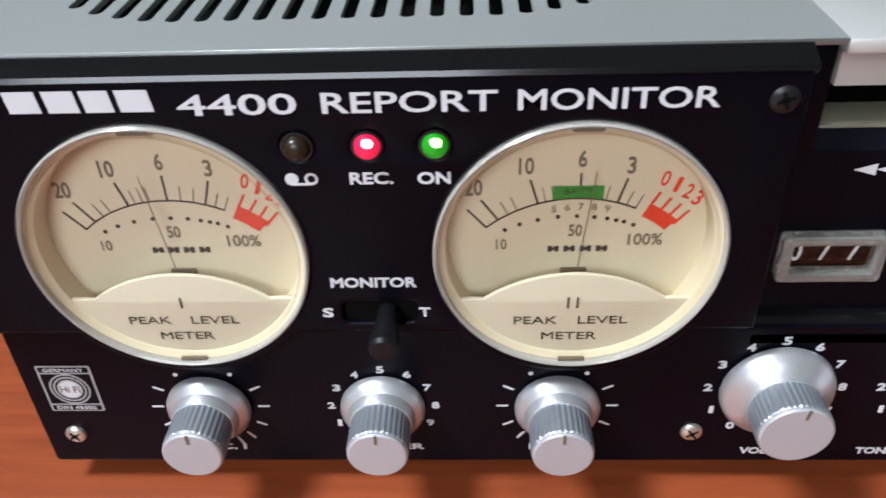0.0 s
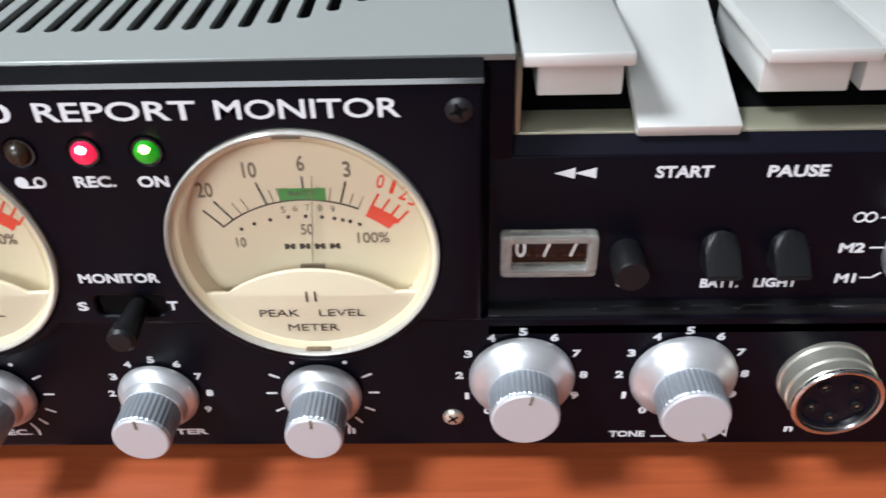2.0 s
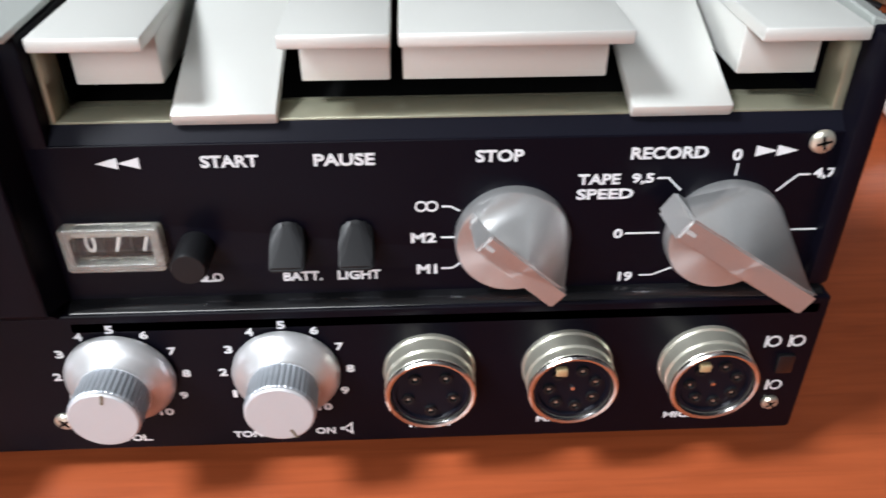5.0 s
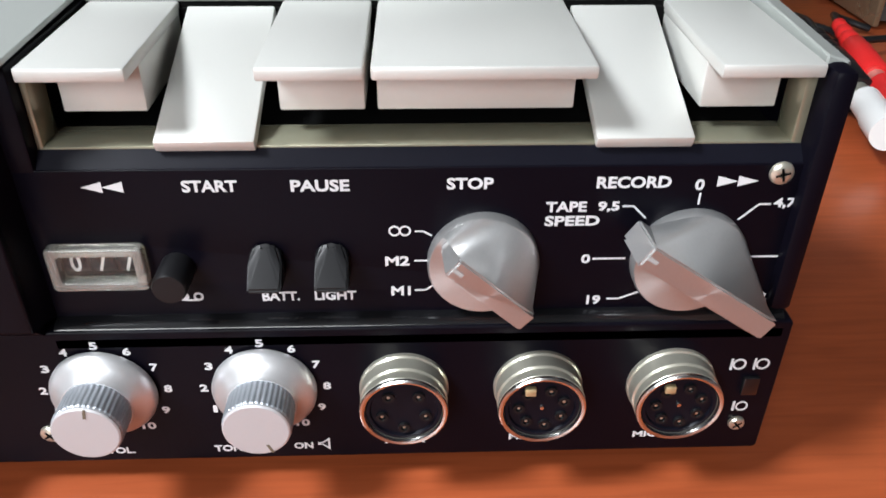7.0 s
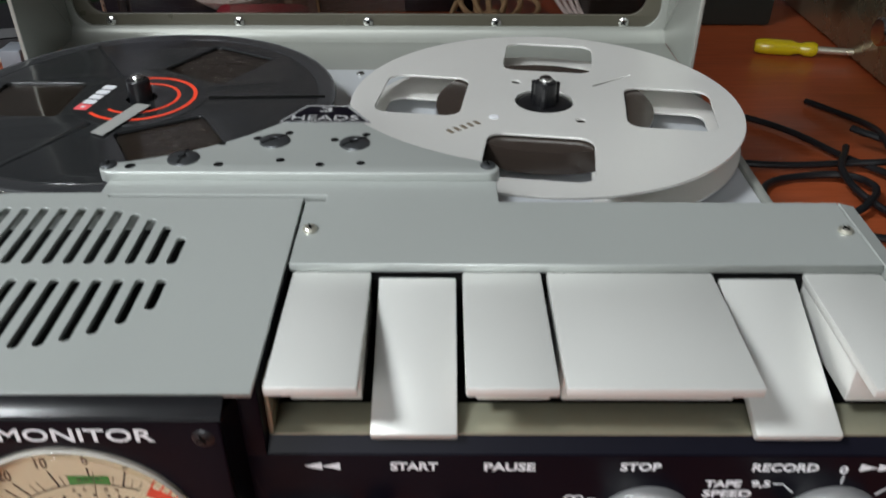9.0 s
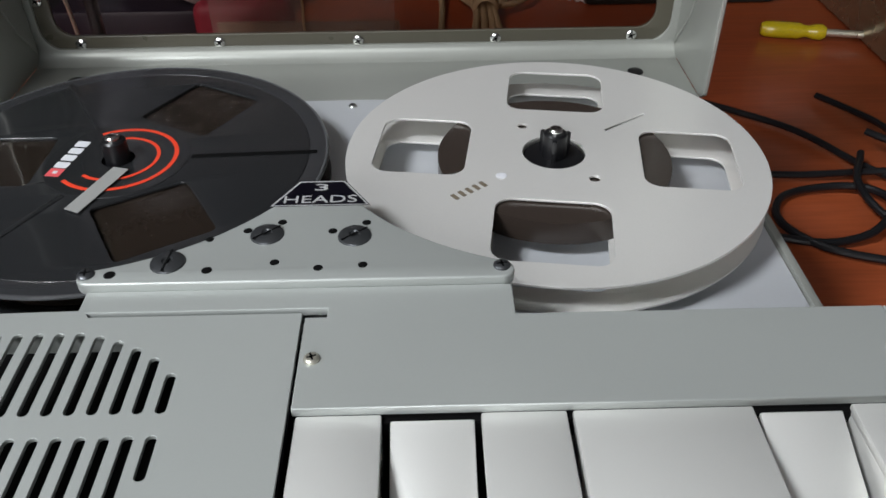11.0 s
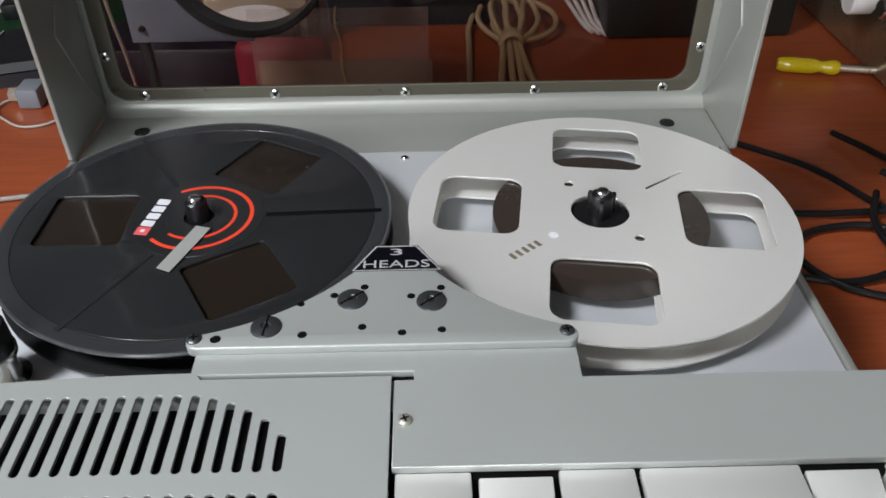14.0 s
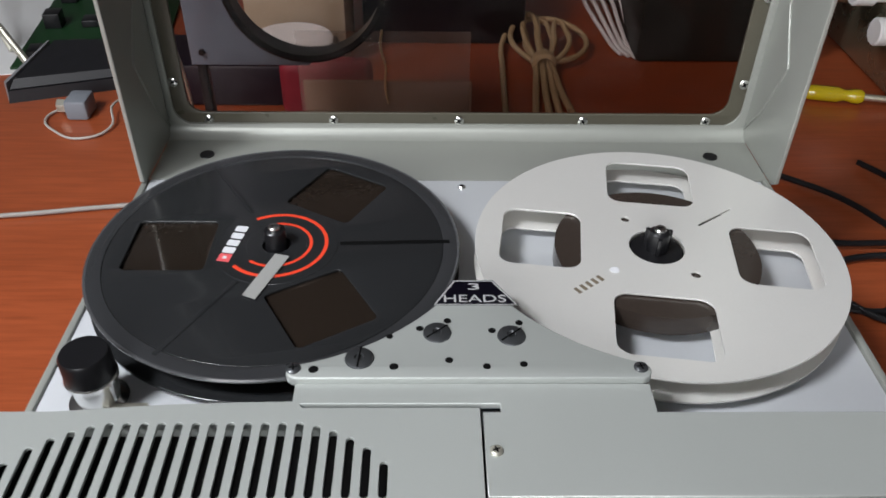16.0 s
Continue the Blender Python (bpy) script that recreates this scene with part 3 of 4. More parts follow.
def tape_sign(parent, x, y, z, k=1.0):
    strokes("tape_sign", [circle(x - 1.35 * k, z, 0.95 * k, 24), rrect(x - 1.4 * k, z - 0.95 * k, x + 1.3 * k, z - 0.6 * k, 0.1)][:1], WHITE, parent, (0, y, 0))
    strokes("tape_sign", [circle(x + 1.35 * k, z, 0.95 * k, 24), circle(x + 1.35 * k, z, 0.55 * k, 24)], WHITE, parent, (0, y, 0))
    strokes("tape_sign", [rrect(x - 1.4 * k, z - 0.97 * k, x + 1.4 * k, z - 0.62 * k, 0.1)], WHITE, parent, (0, y - 0.02, 0))


tape_sign(mpanel, 57.8, P0, 70.3, 1.05)


def led(x, dome, core, label):
    o = part("indicator_light", lathe([(2.3, -3), (2.3, 0.25), (1.95, 0.3), (1.9, -0.6), (1.9, -3)], 32, axis="y"), GLOSSK, rec, label, (x, 0, 75.5))
    part("lens", lathe([(1.9, -2.5), (1.9, 0.1), (1.75, 0.9), (1.3, 1.5), (0.7, 1.8), (0, 1.9)], 28, axis="y"), dome, o)
    if core:
        part("core", lathe([(0.85, 0), (0.7, 0.35), (0.35, 0.5), (0, 0.55)], 20, axis="y"), core, o, at=(0.2, -1.35, 0.85))


led(LEDX[0], LEDOFF, None, "unlit amber indicator light")
led(LEDX[1], LEDR, LEDHOTR, "glowing red indicator light")
led(LEDX[2], LEDG, LEDHOTG, "glowing green indicator light")
sw = part("slide_switch", lathe([(0, -4), (1.5, -4), (1.8, 3.0), (2.3, 6.5), (2.35, 8.8), (1.9, 9.5), (0, 9.7)], 24, axis="y"), LEVERK, rec, "black slide switch with a lever", (68.6, 0, 45.6))
part("slot", box((-7, 1.0, -2.2), (5, 1.4, 2.2)), DARK, sw)
screw("panel_screw", (124.0, 0.4, 81.4), rec, 2.1, "front", material("blackened_screw", (0.03, 0.03, 0.032), 0.35, metal=0.6))

# ---- knobs ----


def knob(x, z, rf, rb, ends, flutes, label, pointer):
    k = part("knob", lathe([(rf - 0.6, 0.0), (rf, 0.5), (rf, 1.4), (rf - 0.5, 2.3), (rf - 1.5, 3.2), (rb + 0.5, 4.4), (rb + 0.25, 5.0), (0, 5.0)], 56, axis="y"), ALU, rec, label, (x, YL - 0.1, z))
    b = bmesh.new()
    n = flutes * 4
    rows = ((rb, 4.6), (rb, ends - 0.5), (rb - 0.25, ends))
    rings = []
    for r, h in rows:
        ring = []
        for i in range(n):
            a = 2 * math.pi * i / n
            rr = r + (0.06 if i % 4 in (0, 1) else -0.05)
            ring.append(b.verts.new((rr * math.cos(a), -h, rr * math.sin(a))))
        rings.append(ring)
    for p, q in zip(rings, rings[1:]):
        for i in range(n):
            b.faces.new((p[i], p[(i + 1) % n], q[(i + 1) % n], q[i]))
    b.faces.new(rings[-1])
    bmesh.ops.recalc_face_normals(b, faces=b.faces)
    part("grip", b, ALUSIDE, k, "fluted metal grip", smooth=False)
    part("cap", lathe([(rb - 0.15, ends - 0.3), (rb - 0.15, ends + 0.25), (rb - 0.45, ends + 0.5), (0, ends + 0.55)], 56, axis="y"), CAPM, k, "satin silver cap")
    part("pointer", front(outline_mesh([bar2(0, rb - 2.3, 0, rb - 0.2, 0.5)], 0.12), -ends - 0.56), INKG, k, at=(0, 0, 0), rot=(0, pointer, 0))
    return k


for x, p in ((33.9, 0), (65.7, 0), (97.1, 0)):
    knob(x, 21.2, 7.6, 5.3, 11.5, 34, "small silver level knob with fluted grip", p)
knob(135.0, 25.3, 9.8, 6.2, 10.8, 40, "large silver volume knob with fluted grip", 10)
knob(164.9, 25.3, 9.8, 6.2, 10.8, 40, "large silver tone knob with fluted grip", 155)
Y1 = YL - 0.02
for cx in (135.0, 164.9):
    for n in range(11):
        a = radians(90 + (5 - n) * 29.5)
        lettering("dial_number", str(n), (1.5, 0.8, 2.7)[0 if n not in (1, 10) else n // 10 + 1], 1.75, WHITE, lower, (cx + 11.6 * math.cos(a), Y1, 25.0 + 11.0 * math.sin(a)), weight=0.03)
for n in range(1, 10):
    a = radians(90 + (5 - n) * 29.5)
    lettering("dial_number", str(n), 1.4 if n != 1 else 0.8, 1.6, WHITE, lower, (65.7 + 9.5 * math.cos(a), Y1, 20.8 + 9.0 * math.sin(a)), weight=0.03)
for cx in (33.9, 97.1):
    for a in (-66, -50, -27, 0, 27, 153, 180, 207, 230):
        c, s = math.cos(radians(a)), math.sin(radians(a))
        strokes("dial_mark", [bar2(cx + 8.8 * c, 20.9 + 8.8 * s, cx + 10.9 * c, 20.9 + 10.9 * s, 0.42)], WHITE, lower, (0, Y1, 0))
    for a in (58, 122):
        strokes("dial_mark", [circle(cx + 9.3 * math.cos(radians(a)), 20.9 + 9.3 * math.sin(radians(a)), 0.42, 14)], WHITE, lower, (0, Y1, 0))
lettering("lettering", "MASTER", 13.5, 1.6, WHITE, lower, (66.0, Y1, 10.2), weight=0.03)
lettering("lettering", "REC. I", 9.0, 1.6, WHITE, lower, (34.2, Y1, 10.2), weight=0.03)
lettering("lettering", "REC. II", 10.0, 1.6, WHITE, lower, (97.4, Y1, 10.2), weight=0.03)
lettering("lettering", "VOL.", 5.6, 1.7, WHITE, lower, (134.4, Y1, 9.0), weight=0.03)
lettering("lettering", "TONE", 7.0, 1.7, WHITE, lower, (156.4, Y1, 9.0), weight=0.03)
lettering("lettering", "ON", 3.8, 1.7, WHITE, lower, (170.7, Y1, 9.3), weight=0.03)
strokes("switch_sign", [bar2(161.2, 8.3, 164.2, 8.3, 0.3), bar2(164.2, 8.3, 164.2, 9.6, 0.3)][:1], WHITE, lower, (0, Y1, 0))
strokes("speaker_sign", [[(173.6, 9.4), (174.5, 9.4), (176.0, 8.0), (176.0, 11.4), (174.5, 10.1), (173.6, 10.1)], [(174.1, 9.65), (174.6, 9.65), (175.6, 8.8), (175.6, 10.6), (174.6, 9.85), (174.1, 9.85)]], WHITE, lower, (0, Y1, 0))
# maker's badge on the lower panel
badge = part("badge", front(outline_mesh([rrect(4.0, 19.9, 13.9, 31.0, 0.3)], 0.16), Y1), PEWTER, lower, "small silver and black badge")
for lo, hi, m in (((4.4, 21.8), (13.5, 29.1), BLACK), ((4.4, 29.5), (13.5, 30.7), BLACK), ((4.4, 20.2), (13.5, 21.4), BLACK)):
    strokes("field", [rrect(*lo, *hi, 0.15)], m, badge, (0, Y1 - 0.09, 0))
for r in (3.7, 3.0, 2.3):
    strokes("ring", [circle(8.95, 25.45, r, 40), circle(8.95, 25.45, r - 0.32, 40)], PEWTER, badge, (0, Y1 - 0.13, 0))
strokes("ring", [circle(8.95, 25.45, 2.0, 32)], WHITE, badge, (0, Y1 - 0.15, 0))
lettering("lettering", "Hi Fi", 3.6, 1.5, INKG, badge, (8.95, Y1 - 0.2, 25.45), weight=0.01)
lettering("lettering", "GERMANY", 7.4, 0.8, WHITE, badge, (8.95, Y1 - 0.16, 30.1))
lettering("lettering", "DIN 45500", 7.4, 0.8, WHITE, badge, (8.95, Y1 - 0.16, 20.8))
for x, z in ((6.6, 13.7), (122.0, 14.2)):
    screw("panel_screw", (x, YL, z), rec, 2.0, "front", NICKEL, 35)
screw("panel_screw", (254.9, YR - 0.2, 68.4), rec, 2.1, "front", NICKEL, 15)
screw("panel_screw", (257.7, YL, 13.3), rec, 1.7, "front", NICKEL, 40)

# ---- control panel ----
Y2 = YR - 0.02
for t, x0, x1, z, h in (("START", 155.4, 164.5, 66.9, 2.2), ("PAUSE", 173.2, 182.9, 66.8, 2.2), ("STOP", 199.0, 206.8, 66.9, 2.2), ("RECORD", 224.1, 236.7, 66.8, 2.2),
                        ("TAPE", 215.9, 222.9, 62.2, 2.0), ("SPEED", 215.9, 225.4, 59.4, 2.0), ("9,5", 224.8, 228.5, 62.1, 2.1), ("4,7", 255.1, 258.9, 62.4, 2.1),
                        ("0", 240.8, 242.4, 66.2, 2.1), ("0", 259.2, 260.8, 51.4, 1.9), ("0", 223.0, 224.6, 51.5, 1.9), ("19", 224.9, 227.4, 42.4, 2.0), ("2,4", 257.0, 260.2, 42.5, 2.0),
                        ("M2", 188.3, 192.6, 51.6, 2.0), ("M1", 189.2, 192.7, 45.1, 2.0), ("BATT.", 166.0, 172.7, 44.3, 2.0), ("LIGHT", 175.4, 182.9, 44.3, 2.0)):
    lettering("lettering", t, x1 - x0, h, WHITE, cpanel, ((x0 + x1) / 2, Y2, z), weight=0.03)
for x in (139.1, 142.5):
    strokes("rewind_arrow", [[(x, 66.9), (x + 3.4, 65.9), (x + 3.4, 67.9)]], WHITE, cpanel, (0, Y2, 0))
for x in (244.5, 248.0):
    strokes("forward_arrow", [[(x, 65.8), (x + 3.5, 66.8), (x, 67.8)]], WHITE, cpanel, (0, Y2, 0))
for a, b, c in (((242.0, 62.4), (242.0, 64.6), None), ((249.5, 59.2), (252.6, 62.3), (254.6, 62.3)), ((252.9, 51.5), (258.9, 51.5), None), ((230.9, 51.5), (225.0, 51.5), None),
                ((234.3, 44.1), (230.8, 42.6), (228.6, 42.6)), ((233.3, 59.8), (230.9, 62.2), (229.0, 62.2)), ((196.5, 56.8), (195.0, 57.7), (193.6, 57.7)),
                ((196.2, 51.6), (193.4, 51.6), None), ((196.8, 46.3), (195.4, 45.2), (193.4, 45.2))):
    strokes("dial_line", [bar2(*a, *b, 0.32)], WHITE, cpanel, (0, Y2, 0))
    if c:
        strokes("dial_line", [bar2(*b, *c, 0.32)], WHITE, cpanel, (0, Y2, 0))
for x in (190.1, 191.9):
    strokes("tape_sign", [circle(x, 57.8, 1.05, 24), circle(x, 57.8, 0.72, 24)], WHITE, cpanel, (0, Y2 - 0.02 * (x > 191), 0))
tape_sign(cpanel, 153.4, Y2, 44.5, 0.95)
# tape counter under a clear lens
ctr = part("tape_counter", box((131.4, YR + 2.2, 48.2), (146.7, YR + 4, 55.4)), DARK, rec, "three-digit tape counter behind a clear lens")
for k, t in enumerate("077"):
    part("digit_wheel", lathe([(3.6, -1.9), (3.6, 1.9), (0, 1.9)], 24), BLACK, ctr, at=(134.3 + 4.6 * k, YR + 4.6, 51.6), rot=(0, 90, 0))
    lettering("digit", t, 1.9, 3.8, WHITE, ctr, (134.3 + 4.6 * k, YR + 0.95, 51.5), weight=0.015)
lens = outline_mesh([rrect(130.7, 47.4, 147.2, 56.1, 0.9), rrect(132.6, 49.2, 145.4, 54.4, 0.5)], 2.6, 0.4)
part("lens_frame", front(lens, YR - 0.9), material("cloudy_acrylic", (0.62, 0.61, 0.56), 0.16, coat=0.6, vary=0.25, scale=250, trans=0.72), ctr, "clear moulded frame")
part("lens", front(outline_mesh([rrect(132.4, 49.0, 145.6, 54.6, 0.5)], 0.5), YR - 0.9), CLEAR, ctr).visible_shadow = False
part("reset_button", lathe([(3.0, -1), (3.0, 6.4), (2.7, 7.0), (0, 7.1)], 32, axis="y"), LEVERK, rec, "black counter reset button", (152.2, YR, 51.0))
for x in (167.8, 179.2):
    tab = hull([(x + dx, y, z) for dx in (-2.9, 2.9) for y, z in ((YR, 48.6), (YR - 6.1, 49.2), (YR - 6.2, 50.0), (YR - 2.8, 53.2), (YR, 54.2))] + [(x + 2.8 * math.cos(a), YR - 0.4, 53.4 + 2.7 * math.sin(a)) for a in (0.3, 0.9, 1.57, 2.2, 2.8)])
    bmesh.ops.bevel(tab, geom=list(tab.edges), offset=0.3, segments=2, affect="EDGES")
    part("push_button", tab, LEVERK, rec, "black sloping push button")


def selector(cx, cz, r, ux, uz, half, w, label):
    """A turned disc with a sculpted pointer bar across it."""
    k = part("selector_knob", lathe([(r, -0.2), (r, 2.0), (r - 0.3, 2.6), (0, 2.6)], 64, axis="y"), SELECT, rec, label, (cx, YR, cz))
    vx, vz = -uz, ux
    pts = [(a * ux + b * vx, -10.4, a * uz + b * vz) for a in (-half * 0.82, half) for b in (-w / 2, w / 2)]
    pts += [(a * ux + b * vx, -2.5, a * uz + b * vz) for a in (-half * 0.9, half) for b in (-w / 2, w / 2)]
    grip = hull(pts)
    bmesh.ops.bevel(grip, geom=list(grip.edges), offset=0.35, segments=2, affect="EDGES")
    part("pointer_bar", grip, SELECT, k, "raised pointer bar")
    side = []
    for i in range(0, 19):
        a = math.pi * i / 18
        side.append((r * 0.985 * (math.cos(a) * ux + math.sin(a) * vx), -2.4, r * 0.985 * (math.cos(a) * uz + math.sin(a) * vz)))
    side += [(a * ux + w / 2 * vx, -9.9, a * uz + w / 2 * vz) for a in (-half * 0.8, half * 0.9)] + [(half * 0.96 * ux, -2.4, half * 0.96 * uz), (-half * 0.85 * ux, -2.4, -half * 0.85 * uz)]
    part("shoulder", hull(side), SELECT, k, "smooth sloping shoulder")
    part("mark", front(outline_mesh([bar2(-half * 0.8 * ux, -half * 0.8 * uz, -half * 0.8 * ux + 2.0 * ux, -half * 0.8 * uz + 2.0 * uz, 0.7)], 0.12), -10.45), PEWTER, k)
    return k


selector(205.5, 51.6, 9.8, 0.74, -0.67, 9.6, 4.0, "silver selector knob with a pointer bar")
selector(241.9, 51.4, 10.2, 0.83, -0.56, 15.8, 4.4, "silver tape speed knob with a long pointer bar")


# ---- sockets ----
def socket(x, pins, key_, label):
    s = part("socket", lathe([(8.5, 0), (8.5, 0.8), (8.2, 1.2), (8.2, 3.9), (7.9, 4.3), (8.0, 4.9), (8.2, 6.4), (7.9, 7.0), (7.4, 7.0), (7.1, 6.2), (7.1, 1.0), (0, 1.0)], 64, axis="y"), NICKEL, rec, label, (x, YL, 24.6))
    part("rim", lathe([(7.15, 6.6), (7.3, 7.2), (7.75, 7.35), (8.1, 7.1), (8.15, 6.6)], 64, axis="y"), CHROME, s)
    part("insert", lathe([(7.1, 5.2), (6.9, 5.5), (6.3, 5.5), (6.1, 5.0), (0, 5.0)], 48, axis="y"), SATINK, s, "black insert with pin holes", (0, -1.1, 0))
    for i in range(pins):
        a = radians(-140 + i * (280 if pins < 7 else 300) / (pins - 1) + 90 - 180)
        part("pin_hole", lathe([(1.15, 4.95), (1.1, 5.6), (0.6, 5.6), (0.5, 5.1), (0, 5.1)], 14, axis="y"), LEVERK, s, at=(4.3 * math.cos(a), -1.1, 4.3 * math.sin(a)))
        part("contact", lathe([(0.32, 5.1), (0.28, 5.3), (0, 5.35)], 10, axis="y"), NICKEL, s, at=(4.3 * math.cos(a), -1.1, 4.3 * math.sin(a)))
    if key_:
        part("key_tab", box((-3.4, -7.2, 3.6), (-1.4, -6.0, 5.2), 0.2), material("brass_tab", (0.62, 0.50, 0.28), 0.4, metal=0.6), s)
        part("contact", lathe([(0.5, 5.0), (0.4, 5.4), (0, 5.45)], 12, axis="y"), CHROME, s, at=(0, -1.1, 0))


socket(191.1, 5, False, "round metal headphone socket")
socket(216.7, 7, True, "round metal microphone socket")
socket(242.4, 7, True, "round metal microphone socket")
for x in (216.4, 241.6):
    lettering("lettering", "MICRO", 9.0, 1.6, WHITE, lower, (x, Y1, 10.6), weight=0.03)
lettering("lettering", "n    n", 8.0, 1.4, WHITE, lower, (191.0, Y1, 10.2), weight=0.03)
for x in (255.2, 259.7):
    strokes("stereo_sign", [circle(x, 28.8, 1.35, 24), circle(x, 28.8, 0.95, 24)], WHITE, lower, (0, Y1, 0))
    strokes("stereo_sign", [rrect(x - 1.75, 27.4, x - 1.3, 30.2, 0.05)], WHITE, lower, (0, Y1, 0))
strokes("mono_sign", [circle(257.9, 17.8, 1.25, 24), circle(257.9, 17.8, 0.9, 24)], WHITE, lower, (0, Y1, 0))
strokes("mono_sign", [rrect(256.0, 16.6, 256.5, 19.1, 0.05)], WHITE, lower, (0, Y1, 0))
part("slide_switch", box((256.6, 2.6, 21.4), (259.8, 4.0, 25.8), 0.3), GLOSSK, rec, "tiny black slide switch")

# ---- deck ----
part("deck_plate", box((3.2, 66.9, 63.5), (258.8, 211.6, DZ), 0.3), DECK, rec, "pale silver deck plate")
for x in (0.4, 259.4):
    part("deck_rim", box((x, 67.2, 58), (x + 2.4, 211.6, DZ + 0.9), 0.5), OLIVE, rec, "narrow grey rim")
for x, y in ((132.5, 206.4), (98, 136), (168, 196)):
    screw("deck_screw", (x, y, DZ), rec, 1.6, mat=CHROME)
ck = part("record_knob", lathe([(8.6, 0), (8.6, 2), (6.4, 3.2), (6.2, 9.5), (7.4, 10.6), (7.6, 12.2), (7.3, 12.6), (0, 12.6)], 40), CHROME, rec, "black knob on a chrome collar", (21.5, 90.5, DZ))
part("cap", lathe([(7.25, 12.4), (7.1, 20.4), (6.6, 21.2), (0, 21.3)], 40), RUBBER, ck)
part("stop_lever", box((26, 82, DZ), (37, 88, DZ + 3.2), 0.8), NICKEL, rec, "small metal lever")

# ---- head cover ----
cov = arc(83.4, 79.4, 3.0, 270, 140, 8) + arc(66.1, 150.0, 70.6, -77.0, -33.4, 20) + [(126.0, 117.0), (138.7, 117.0)] + arc(198.5, 149.6, 70.6, 213.0, 251.5, 20) + arc(176.2, 79.4, 3.0, 90, -90, 10)
hc = part("head_cover", flat(outline_mesh([cov], 3.2, 0.5), 90.6), GREY, rec, "grey lacquered tape head cover")
part("riser", box((83.6, 77.2, 78), (176.6, 84, 89.4)), GREY, hc)
strokes("name_plate", [[(119.9, 105.2), (126.3, 116.6), (138.4, 116.6), (145.4, 105.2)]], BLACK, hc, (0, 0, 92.25), "top", label="black name plate")
strokes("plate_line", [[(120.3, 105.4), (126.5, 116.4), (138.2, 116.4), (145.0, 105.4)], [(120.9, 105.7), (126.8, 116.0), (137.9, 116.0), (144.4, 105.7)]], PEWTER, hc, (0, 0, 92.29), "top")
lettering("lettering", "3", 3.4, 2.9, PEWTER, hc, (132.4, 113.6, 92.3), "top")
lettering("lettering", "HEADS", 18.5, 3.2, PEWTER, hc, (132.6, 108.2, 92.3), "top")
for x, y, r in ((121.2, 93.6, 4.1), (142.2, 92.4, 4.1), (99.9, 83.6, 4.1)):
    a = screw("cover_screw", (x, y, 92.15), hc, r, mat=GUNMETAL, turn={4.1: 40}[r] if x > 110 else 85, slotted=True)
for x, y, r in ((82.4, 79.8, 2.0), (176.4, 80.2, 2.0)):
    screw("cover_screw", (x, y, 92.1), hc, r, mat=GUNMETAL, turn=10)
for x, y, r in ((124.2, 98.6, 0.9), (144.8, 97.8, 0.9), (116.3, 95.4, 0.9), (136.8, 94.6, 0.9), (107.8, 92.2, 0.8), (109.4, 80.6, 1.0), (124.4, 83.0, 0.9), (134.6, 80.7, 0.9), (144.7, 81.5, 0.9), (87.8, 79.6, 1.1)):
    # Flat dark discs laid on the cover paint the shade of small holes.
    part("hole", lathe([(r * 1.25, 0), (r, 0.06), (0, 0.05)], 16), DARK, hc, at=(x, y, 92.2))

# ---- reels ----


def window_loop(a, r0, r1, w, rr=3.0):
    """A rounded opening, w wide, from radius r0 to r1 in the direction a."""
    c, n = math.cos(radians(a - 90)), math.sin(radians(a - 90))
    return [(x * c - y * n, x * n + y * c) for x, y in rrect(-w / 2, r0, w / 2, r1, rr, 6)]


T = 79.9 - DZ
ra = thing("take_up_reel", "brushed aluminium tape reel with four openings, partly wound", "tape reel", (198.5, 149.5, DZ), "tape reels")
A0 = -8
wins = [window_loop(A0 + 90 * k, 26.3, 54.3, 32.0, 5.0) for k in range(4)]
up = outline_mesh([circle(0, 0, 63.5, 160), circle(0, 0, 9.6, 40)] + wins + [circle(18.2 * math.cos(radians(a)), 18.2 * math.sin(radians(a)), 1.6, 16) for a in (116, 303)] + [bar2(22 * math.cos(radians(35)), 22 * math.sin(radians(35)), 40 * math.cos(radians(35)), 40 * math.sin(radians(35)), 0.8)], 0.8, 0.15)
part("upper_flange", flat(up, T - 0.4), REELA, ra, "brushed aluminium upper flange", smooth=False)
part("lower_flange", flat(outline_mesh([circle(0, 0, 63.5, 160), circle(0, 0, 9.6, 40)] + [window_loop(A0 + 90 * k, 26.3, 54.3, 32.0, 5.0) for k in range(4)], 0.8, 0.15), 4.4), REELA, ra)
part("wound_tape", lathe([(12, 4.9), (35.5, 4.9), (35.5, T - 1.2), (12, T - 1.2)], 96), TAPE, ra, "dark brown wound tape")
part("core", lathe([(9.6, 4.8), (12.5, 4.8), (12.5, T - 0.9), (9.6, T - 0.9)], 48), REELA, ra)
for k in range(5):
    c, s = math.cos(radians(217)), math.sin(radians(217))
    p = 28.5 + 2.6 * k
    strokes("emblem_block", [bar2(p * c + 1.5 * s, p * s - 1.5 * c, p * c - 1.5 * s, p * s + 1.5 * c, 1.3)], INKG, ra, (0, 0, T + 0.03), "top")
part("dot", lathe([(1.6, 0), (1.6, 0.1), (0, 0.12)], 24), WHITE, ra, at=(21.5 * c, 21.5 * s, T))


